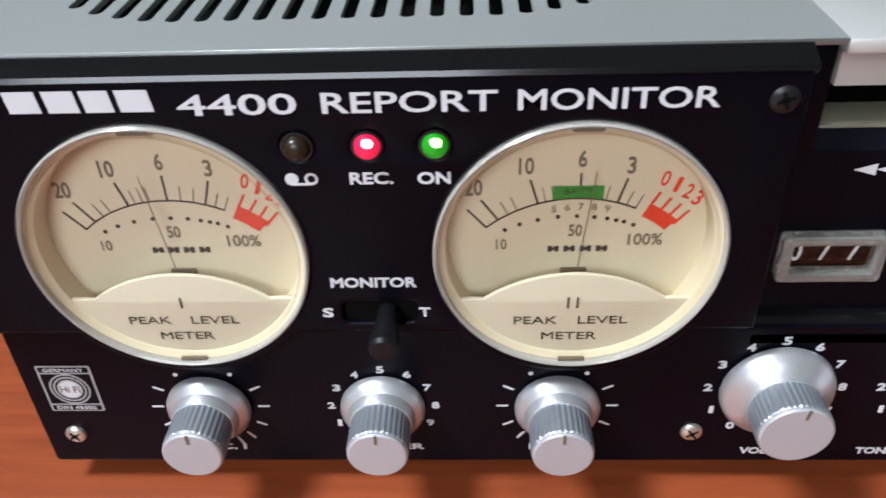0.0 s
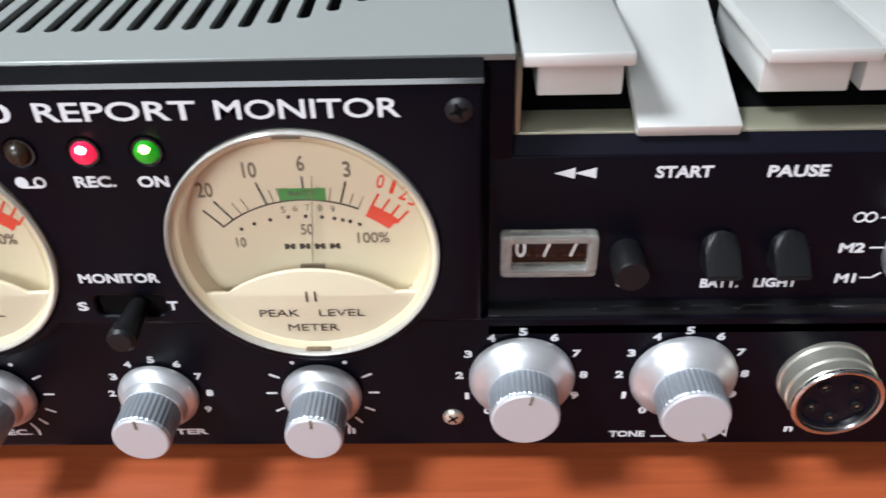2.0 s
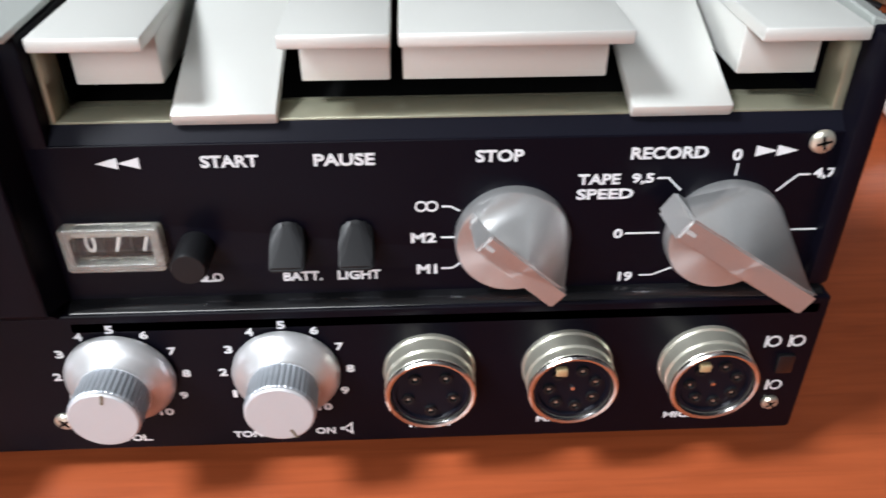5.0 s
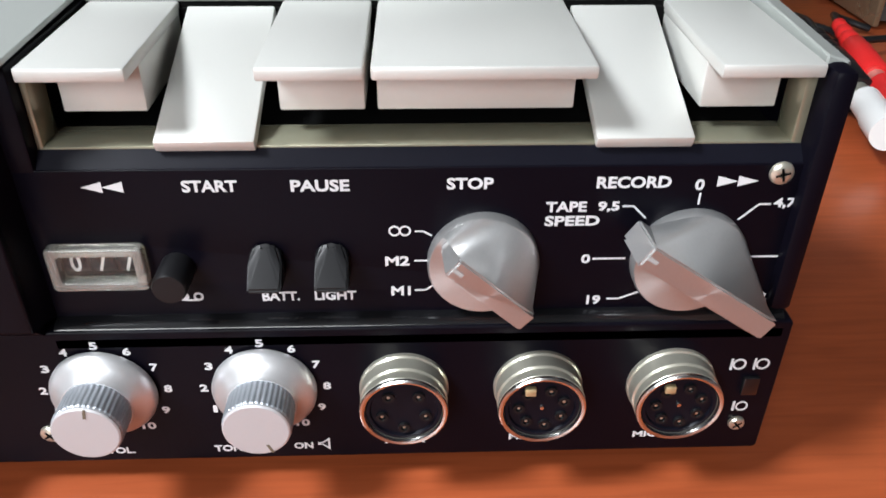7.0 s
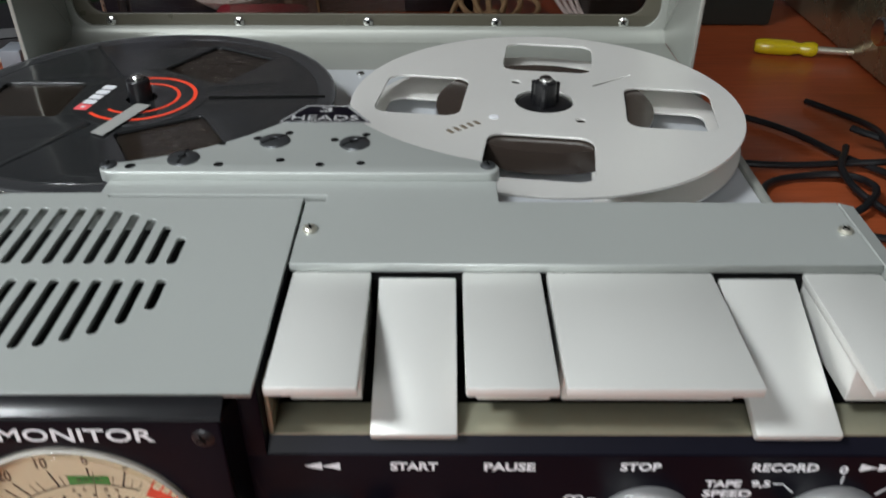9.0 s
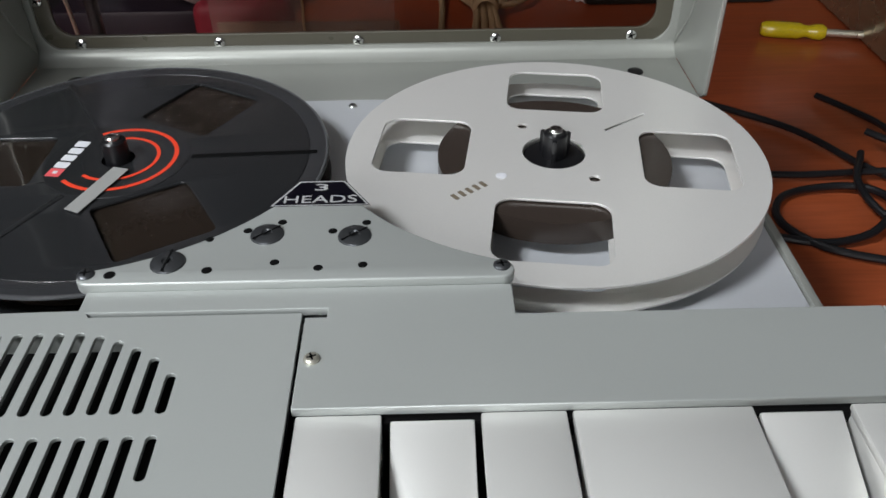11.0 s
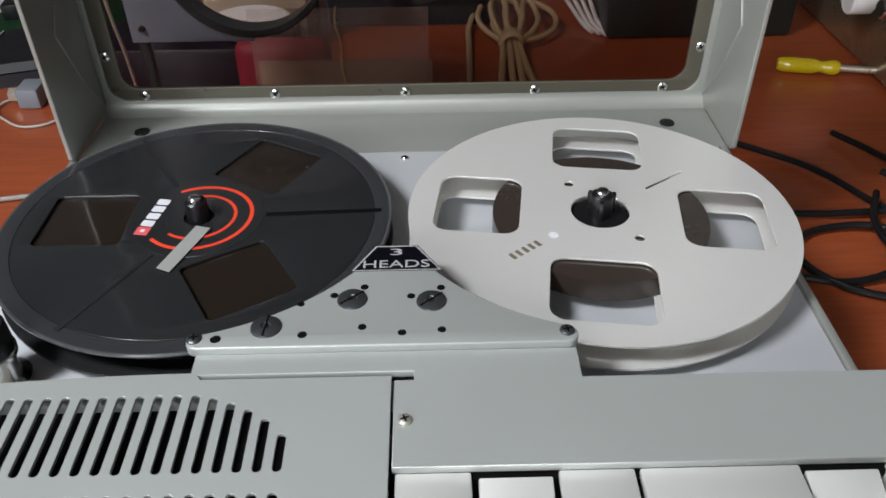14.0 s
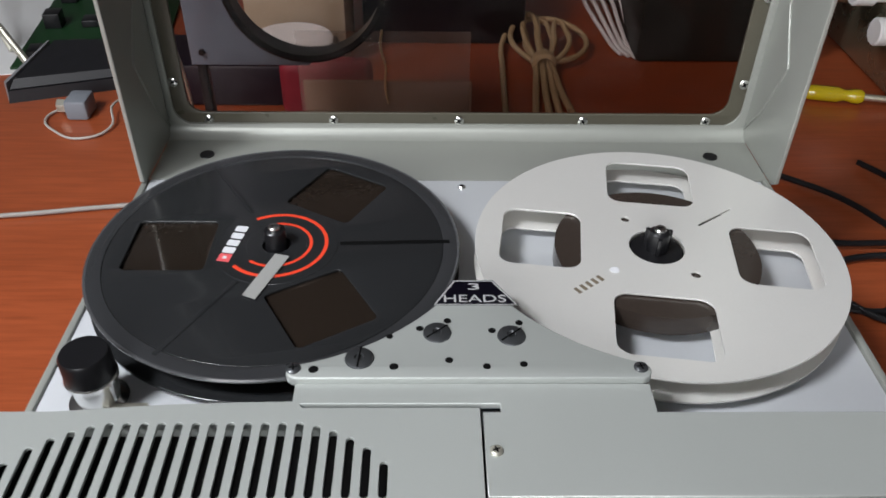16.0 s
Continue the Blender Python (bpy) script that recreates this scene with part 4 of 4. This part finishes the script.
def spindle(x, y, fins, label):
    s = thing("reel_spindle", label, "spindle", (x, y, DZ), "reel spindles")
    part("hub", lathe([(9.3, 0), (9.3, T - 1.6), (8.7, T - 1.0), (3.8, T - 0.9), (3.6, T + 6.4), (3.0, T + 6.9), (0, T + 6.9)], 40), RUBBER, s, "black plastic hub")
    for k in range(3 if fins else 0):
        a = radians(120 * k + 20)
        part("fin", box((3.0, -0.7, T - 1), (5.0, 0.7, T + 6.0), 0.2), RUBBER, s, rot=(0, 0, math.degrees(a)))
    sc = part("screw", lathe([(2.2, T + 6.8), (2.2, T + 7.7), (1.7, T + 8.2), (0, T + 8.2)], 24), CHROME, s)
    # Slot shade painted as a flat dark stroke on the screw.
    part("recess_shade", outline_mesh([bar2(-1.2, 0, 1.2, 0, 0.4)], 0.1), DARK, sc, at=(0, 0, T + 8.22))


spindle(198.5, 149.5, True, "black winged spindle with a chrome screw")
spindle(66.1, 150.0, False, "black spindle with a chrome screw")

rb_ = thing("supply_reel", "black plastic tape reel full of tape, red rings on its label", "tape reel", (66.1, 150.0, DZ), "tape reels")
T2 = T
B0 = -10
wins = [window_loop(B0 + 120 * k, 22.5, 50.5, 27.5, 2.0) for k in range(3)]
part("upper_flange", flat(outline_mesh([circle(0, 0, 57.6, 140), circle(0, 0, 5, 32)] + wins, 1.0, 0.2), T2 - 0.5), REELK, rb_, "glossy black flange")
part("window", flat(outline_mesh([circle(0, 0, 57.0, 100), circle(0, 0, 24, 40)], 0.3), T2 - 0.85), glass("smoked_plastic", (0.85, 0.84, 0.82), 0.06), rb_, "smoky clear plastic")
part("rim", flat(outline_mesh([circle(0, 0, 63.5, 140), circle(0, 0, 57.7, 140)], 1.0, 0.3), T2 - 0.5), RIMCLEAR, rb_, "smoky translucent rim")
part("rim_edge", lathe([(62.6, T2 - 1.0), (63.5, T2 - 0.9), (63.6, T2 - 0.3), (63.2, T2 + 0.15), (62.6, T2)], 140), material("clear_edge", (0.07, 0.072, 0.075), 0.2, coat=0.4), rb_)
part("lower_flange", flat(outline_mesh([circle(0, 0, 63.5, 140), circle(0, 0, 5, 32)], 1.2, 0.3), 3.8), REELK, rb_)
part("wound_tape", lathe([(20, 4.6), (56.5, 4.6), (56.5, T2 - 1.4), (20, T2 - 1.4)], 110), TAPE, rb_, "dark brown wound tape")
# Two plain ribs; the DARK bar stands proud and paints a groove's shade.
for a in (B0 + 62, B0 + 182, B0 + 302):
    part("rib_and_groove", box((22, -0.9, T2), (60, 0.9, T2 + 0.25), 0.1), DARK if a == B0 + 182 else REELK, rb_, rot=(0, 0, a))
lab = part("label", lathe([(21.4, T2), (21.2, T2 + 0.25), (4.9, T2 + 0.25), (4.9, T2)], 64), REELK, rb_, "round black label with red rings")
part("hub_bowl", lathe([(10.5, T2 + 0.3), (9.5, T2 - 0.8), (4.0, T2 - 1.2)], 40), RUBBER, rb_)
zl = T2 + 0.33
strokes("red_ring", [band(0, 0, 16.6, 17.9, 33, 292, 80)], RED, lab, (0, 0, zl), "top")
strokes("red_ring", [band(0, 0, 11.4, 12.5, 40, 278, 70)], RED, lab, (0, 0, zl), "top")
# emblem blocks across the label, and a strip of grey adhesive tape
ex, ey, ea = 14.2, -4.6, -110.0
for k, col in enumerate(("r", "w", "w", "w", "w")):
    u = -9.6 + 4.1 * k
    c, s = math.cos(radians(ea)), math.sin(radians(ea))
    at = (ex + u * c, ey + u * s, zl + 0.02)
    if col == "r":
        strokes("emblem_block", [[(x * c - y * s, x * s + y * c) for x, y in rrect(-2.2, -2.2, 2.0, 2.2, 0.2)]], material("pink_red", (0.72, 0.10, 0.11), 0.5), lab, at, "top")
        strokes("emblem_block", [[(x * c - y * s, x * s + y * c) for x, y in rrect(-0.7, -0.7, 0.7, 0.7, 0.1)]], WHITE, lab, (at[0], at[1], at[2] + 0.05), "top")
    else:
        shp = [rrect(-1.6, -2.1, 1.6, 2.1, 0.5)]
        strokes("emblem_block", [[(x * c - y * s, x * s + y * c) for x, y in L] for L in shp], WHITE, lab, at, "top")
strip = outline_mesh([[(-11, -2.6), (11, -2.3), (11.4, 2.6), (-11.4, 2.5)]], 0.15)
for v in strip.verts:
    v.co.z += 0.25 * math.sin(v.co.x * 0.4)
part("adhesive_strip", strip, material("grey_tape", (0.30, 0.30, 0.285), 0.4, vary=0.12), rb_, "strip of grey adhesive tape", (3.9, 17.0, zl + 0.5), (0, 0, 59))
rb_.matrix_basis = pose(0.0661, 0.150, DZ * MM, 0, 0, 190)

# ---- lid, standing open behind the deck ----
lid = part("lid", box((2.2, 212.2, 62.5), (262.4, 245, DZ - 0.2), 0.4), OLIVE, rec, "grey lacquered lid standing open with a clear window")
fil = bmesh.new()
prof = [(244.0, DZ - 0.2)] + [(244 + 5.4 * math.sin(radians(a)), DZ + 5.2 - 5.4 * math.cos(radians(a))) for a in range(0, 91, 10)] + [(252, DZ + 5.2), (252, 62), (244, 62)]
n = len(prof)
for x in (2.2, 262.4):
    for y, z in prof:
        fil.verts.new((x, y, z))
fil.verts.ensure_lookup_table()
for k in range(n):
    fil.faces.new([fil.verts[i] for i in (k, (k + 1) % n, n + (k + 1) % n, n + k)])
bmesh.ops.recalc_face_normals(fil, faces=fil.faces)
part("fillet", fil, OLIVE, lid)
pn = outline_mesh([rrect(0.6, 70.9, 264.0, 278, 2.0), rrect(5.2, 71.2, 259.6, 270, 9, 8)], 2.4, 0.2)
part("panel", front(pn, 250.6), OLIVE, lid)
bd = outline_mesh([rrect(4.4, 70.6, 260.4, 271, 9, 8), rrect(11.8, 76.8, 253.0, 264, 7, 8)], 1.6, 0.3)
part("window_border", front(bd, 251.4), GASKET, lid, "dark border round the window")
part("pane", front(outline_mesh([rrect(11.0, 76.0, 253.8, 265, 6.5, 8)], 1.2), 251.8), SMOKE, lid, "clear smoked window")
for x, z in ((20.1, 73.6), (76, 73.4), (132.4, 73.3), (188.5, 73.3), (244.2, 73.6), (7.4, 91.6), (257.6, 92.0), (6.6, 131), (258.4, 131), (6.6, 175), (258.4, 175)):
    s = screw("window_screw", (x, 250.4, z), lid, 2.3, "front", CHROME, 30)
for x0, x1, sx in ((0.4, 2.4, 1), (262.2, 264.4, -1)):
    side = outline_mesh([[(206.5, 68.5), (209.5, 66.0), (252.5, 66.0), (252.5, 278), (206.5, 278)]], 1.8, 0.5)
    for v in side.verts:
        v.co = ((x0 + x1) / 2 + v.co.z, v.co.x, v.co.y)
    part("side_wall", side, OLIVE, lid, "pressed metal side wall")
    xf = x1 if sx > 0 else x0
    for a, b in (((238, 84), (224, 112)), ((224, 112), (238, 133)), ((249, 71), (238, 84)), ((224, 180), (236, 152)), ((238, 133), (238, 150))):
        part("pressed_rib", tube([(xf, *a), (xf, (a[0] + b[0]) / 2, (a[1] + b[1]) / 2), (xf, *b)], 0.5), OLIVE, lid)
for x in (22.1, 242.9):
    part("stud", lathe([(3.2, 0), (3.0, 0.5), (0, 0.6)], 28), RUBBER, lid, "black rubber stud", (x, 231.6, DZ - 0.2))

# ---- things round the recorder ----


def cable(name, points, r, mat, label):
    return tagged(part(name, tube(points, r), mat), label, "cable")


cable("cable", [(300, 330, 3), (322, 314, 3), (346, 293, 3), (368, 253, 4), (400, 215, 6), (440, 200, 4)], 1.7, RUBBER, "black cable lying on the table")
cable("cable", [(296, 258, 3), (325, 252, 3), (362, 250, 5), (395, 246, 9), (430, 260, 6)], 1.7, RUBBER, "black cable lying on the table beside the recorder")
cable("cable", [(440, 180, 3), (390, 183, 3), (346, 187, 3), (315, 206, 3), (313, 226, 3), (334, 240, 3), (362, 230, 6), (352, 208, 6), (330, 200, 3), (300, 206, 3)], 1.8, RUBBER, "black cable coiled in a loop on the table")
cable("cable", [(365, 262, 8), (352, 232, 8), (358, 210, 5), (390, 165, 4), (430, 150, 4)], 1.7, RUBBER, "black cable crossing the loop")
cable("cable", [(372, 275, 12), (392, 250, 10), (380, 225, 9), (398, 200, 5), (450, 195, 4)], 1.8, RUBBER, "black cable in a tangle on the table")
cable("cable", [(-300, 268, 2), (-180, 270, 2), (-107, 275, 2), (-50, 284, 2), (0, 290, 2), (40, 300, 2)], 1.3, material("grey_cable", (0.30, 0.275, 0.25), 0.5), "thin grey cable lying on the table")


def phono_plug(at, turn, sleeve, tip, label):
    p = thing("phono_plug", label, "plug", at)
    p.matrix_basis = pose(*[v * MM for v in at], 0, 0, turn)
    part("boot", lathe([(2.2, -70), (3.2, -67), (3.2, -61), (2.7, -60), (3.7, -57), (3.7, -51), (3.2, -50), (4.2, -47), (4.2, -41), (3.7, -40), (4.9, -37), (5.6, -24), (5.8, 0), (5.2, 1), (0, 1)], 28, axis="y"), sleeve, p)
    part("contact", lathe([(3.6, 0), (3.6, 8), (3.9, 8.6), (3.9, 11), (0, 11)], 24, axis="y"), NICKEL, p)
    if tip:
        part("tip_sleeve", lathe([(4.4, 9), (5.6, 10.5), (5.8, 24), (6.4, 26), (6.4, 40), (0, 40)], 28, axis="y"), tip, p)
    return p


phono_plug((364, 175, 14), -11, RUBBER, WHITEPL, "black phono plug in a white coupler")
phono_plug((376, 186, 15), -13, REDPL, REDPL, "red phono plug with ribbed boot")
cable("cable", [(377, 243, 14), (382, 262, 13), (386, 284, 9), (382, 308, 5), (372, 330, 3)], 1.7, RUBBER, "black lead of a plug")
cable("cable", [(392, 255, 15), (399, 272, 13), (408, 285, 8), (424, 282, 3)], 1.7, RUBBER, "black lead of a plug")

sd = thing("screwdriver", "screwdriver with a clear yellow handle", "screwdriver", (398, 428, 7.5))
sd.matrix_basis = pose(0.370, 0.4165, 0.0052, 0, 0, -12) @ Matrix.Scale(0.86, 4)
part("handle", lathe([(0, 0), (4.2, 0.3), (5.6, 3), (6.0, 9), (6.0, 26), (4.5, 30), (4.2, 33), (5.5, 37), (5.8, 42), (4.2, 45), (0, 45)], 12), YELLOW, sd, rot=(0, 90, 0))
part("blade", lathe([(2.6, 44), (2.6, 100), (1.2, 108), (0, 108)], 16), NICKEL, sd, rot=(0, 90, 0))

am = thing("amplifier", "metal-cased device with bright knobs on its panel", "device", (432, 300, 0))
part("case", box((0, -10, 4), (160, 260, 90), 1.5), material("dark_case", (0.05, 0.05, 0.05), 0.4), am)
part("front_plate", box((-3, -12, 2), (0, 262, 78), 0.6), material("brass_tinted_plate", (0.35, 0.32, 0.22), 0.28, metal=0.8), am, "brushed metal plate")
for y, z, r, m in ((40, 40, 8, CHROME), (82, 55, 6, CHROME), (120, 46, 9, WHITEPL), (160, 56, 8, WHITEPL), (196, 44, 8, CHROME)):
    part("knob", lathe([(r * 0.7, 0), (r * 0.7, 8), (r, 9), (r, 22), (r - 1, 23), (0, 23)], 28), m, am, at=(-3, y, z), rot=(0, -90, 0))

# left of the recorder
bx = thing("black_case", "small black plastic case on the table", "case")
bx.matrix_basis = pose(-0.112, 0.425, 0) @ Matrix.Diagonal((0.6, 0.9, 1.0, 1.0))
CASEK = material("black_case_plastic", (0.009, 0.009, 0.011), 0.42)
part("shell", hull([(-70, -25, 0), (70, 5, 0), (75, 60, 0), (-60, 50, 0), (-68, -23, 8), (69, 6, 8), (73, 58, 8), (-58, 49, 8)]), CASEK, bx)
part("lid", hull([(-67, -22, 8.8), (68, 6.5, 8.8), (72, 57, 8.8), (-57, 48, 8.8), (-62, -18, 14.5), (65, 8.5, 13.5), (66, 54, 15.5), (-52, 45, 16.5)]), CASEK, bx)
part("end_plate", hull([(-74, -20, 0), (-69.5, -24, 0), (-60.5, 50, 0), (-64, 50, 0), (-73, -19, 13), (-69, -22, 13), (-60.5, 48, 15), (-63, 48, 15)]), material("grey_end_plate", (0.22, 0.22, 0.23), 0.4), bx, "grey end plate")
pl = thing("power_plug", "small grey plug with a thin white wire", "plug", (-102, 388, 0))
part("body", box((-7, -8, 0), (7, 10, 13), 2.0), material("grey_plug", (0.20, 0.215, 0.24), 0.5), pl)
part("nut", lathe([(4.5, 0), (4.5, 6), (3, 7), (0, 7)], 6), NICKEL, pl, at=(-7, 0, 6.5), rot=(0, -90, 0))
cable("cable", [(-114, 396, 2), (-122, 382, 1.5), (-110, 364, 1.5), (-92, 356, 1.5), (-78, 368, 2), (-82, 392, 6), (-70, 410, 4)], 0.75, material("grey_wire", (0.45, 0.42, 0.38), 0.5), "thin white wire curled on the table")
bd2 = thing("circuit_board", "green circuit board lying on white paper", "board", (-142, 545, 0.8))
bd2.matrix_basis = pose(-0.142, 0.545, 0.0008, 0, 0, 7)
gb = part("board", box((-42, -90, 0), (60, 110, 1.6), 0.3), material("green_board", (0.006, 0.036, 0.010), 0.5, vary=0.4, scale=40), bd2)
for k in range(9):
    part("component", box((-34 + 27 * (k % 3), -76 + 52 * (k // 3), 1.6), (-22 + 27 * (k % 3), -62 + 52 * (k // 3), 7 + 2 * (k % 4)), 0.6), RUBBER, gb)
pp = thing("paper", "sheet of white paper under a circuit board", "paper", (-215, 530, 0))
part("sheet", box((-110, -90, 0), (40, 150, 0.6)), WHITEPL, pp, rot=(0, 0, 7))
cable("probe_wire", [(-262, 560, 78), (-222, 515, 44), (-190, 486, 14), (-182, 478, 3)], 2.2, NICKEL, "thin bare metal rod leaning over white paper")
cable("probe_wire", [(-215, 480, 60), (-190, 470, 40), (-165, 455, 12), (-158, 450, 4)], 2.6, NICKEL, "thin bare metal rod leaning on a case")

# behind the lid, seen through its window
sp = thing("loudspeaker_chassis", "blue-grey metal chassis half round a dark ring", "loudspeaker", (0, 300, 0))
part("plate", front(outline_mesh([[(2, 77), (60, 77)] + arc(60, 118, 39, 270, 90, 30) + [(60, 200), (2, 200)]], 3, 0.5), 0), material("blue_grey_paint", (0.16, 0.20, 0.25), 0.45), sp)
part("ring", lathe([(39, -12), (39, 2.5), (38, 3), (36, 1), (37, -12)], 56, axis="y"), RUBBER, sp, "dark ring round the opening", (60, 0, 118))
for x, z in ((8, 84), (8, 194)):
    part("bolt", lathe([(1.6, 0), (1.5, 3), (0, 3.2)], 16, axis="y"), RUBBER, sp, at=(x, 0, z))
part("post", box((3, 2, 0), (8, 8, 90), 1), RUBBER, sp)
part("foot", box((0, -6, 0), (10, 30, 4), 1), RUBBER, sp)
cd = thing("cardboard_box", "beige carton standing behind a dish", "carton", (0, 0, 0))
part("carton", box((-6, 456, 0), (62, 520, 80), 1.5), material("beige_card", (0.42, 0.34, 0.24), 0.7), cd)
ds = thing("dish", "round white dish lying on a low dark box", "dish", (30, 424, 29))
part("bowl", lathe([(0, 0), (16, 0), (26, 7), (26.5, 8), (25, 8), (15, 2.5), (0, 2)], 40), WHITEPL, ds)
tagged(part("black_box", box((70, 500, 0), (190, 600, 70), 3), material("black_box_paint", (0.008, 0.008, 0.011), 0.4)), "black metal box standing on the table", "box")
tagged(part("black_box", box((-62, 400, 0), (58, 450, 29), 3), material("dark_violet_plastic", (0.010, 0.006, 0.013), 0.45)), "low dark box lying on the table", "box")
tagged(part("red_pad", box((26, 384, 0), (84, 400, 38), 7, seg=4), material("red_cloth", (0.26, 0.02, 0.035), 0.6)), "soft red cloth pad standing on the table", "pad")
tagged(part("plastic_sheet", box((42, 366, 0.0), (143, 368, 66), 0.2), hazy("hazy_foil", (0.55, 0.47, 0.41), 0.16)), "clear plastic sleeve standing on the table", "sheet")
tagged(part("card", box((43, 374, 0.0), (145, 377, 31), 0.2), material("tan_card", (0.30, 0.19, 0.12), 0.6)), "narrow tan card behind a plastic sleeve", "card")
tagged(part("thread", tube([(92, 364, 68), (91, 364, 58), (93.5, 364, 46), (93, 364, 33), (94.5, 364, 22)], 0.7), ROPE), "short pale thread hanging on a plastic sleeve", "thread")
co = thing("tied_cord", "hank of tan cord tied in the middle", "cord", (199, 450, 0))
for k, (w, h, z) in enumerate(((-14, 58, 12), (-5, 66, 15), (5, 62, 11), (16, 54, 14))):
    part("loop", tube([(w * 0.25 - 2, 0, 8), (w - 6, h * 0.45, z), (w - 4, h * 0.85, z + 2), (w, h, z + 3), (w + 5, h * 0.8, z), (w + 4, h * 0.4, z - 2), (w * 0.25 + 2, 0, 8)], 2.0), ROPE, co)
part("loop", tube([(3, 2, 8), (22, 12, 7), (35, 32, 8), (30, 58, 10), (8, 72, 12), (-16, 62, 10), (-26, 40, 6), (-28, 6, 3), (-31, -66, 3)], 2.0), ROPE, co)
for x0, x1, y1 in ((-5, -12, -68), (-1, -3, -70), (3, 4, -66), (5, 12, -60)):
    part("strand", tube([(x0, 4, 9), (x0 * 1.2, -10, 7), ((x0 + x1) / 2, -34, 4), (x1, y1, 3)], 2.3), ROPE, co)
part("tail", tube([(4, 66, 12), (-4, 84, 10), (-10, 110, 6), (-8, 140, 3)], 2.0), ROPE, co)
part("tie", lathe([(6, -6), (8.4, -4), (8.8, 0), (8.4, 4), (6, 6)], 28, axis="y"), ROPE, co, at=(0, 0, 9))
tagged(part("metal_rod", tube([(-7, 300, 108), (-5.5, 300, 88), (-3, 300, 66), (-2, 302, 3)], 0.9), NICKEL), "thin bare rod standing behind the lid", "rod")
wc = thing("white_lead", "bundle of white wire with bare ends", "cable", (258, 500, 0))
for k in range(5):
    part("strand", tube([(-10 + 4 * k, 90, 6), (-14 + 6 * k, 50, 12 + 2 * k), (-8 + 5 * k, 10, 8), (-2 + 4 * k, -10, 3), (2 + 5 * k, -20 - 3 * (k % 3), 2)], 1.6), WHITEPL, wc)
tagged(part("dark_device", box((268, 470, 0), (400, 620, 110), 4), material("dark_green_black", (0.014, 0.018, 0.016), 0.4)), "dark metal box standing behind the recorder", "box")
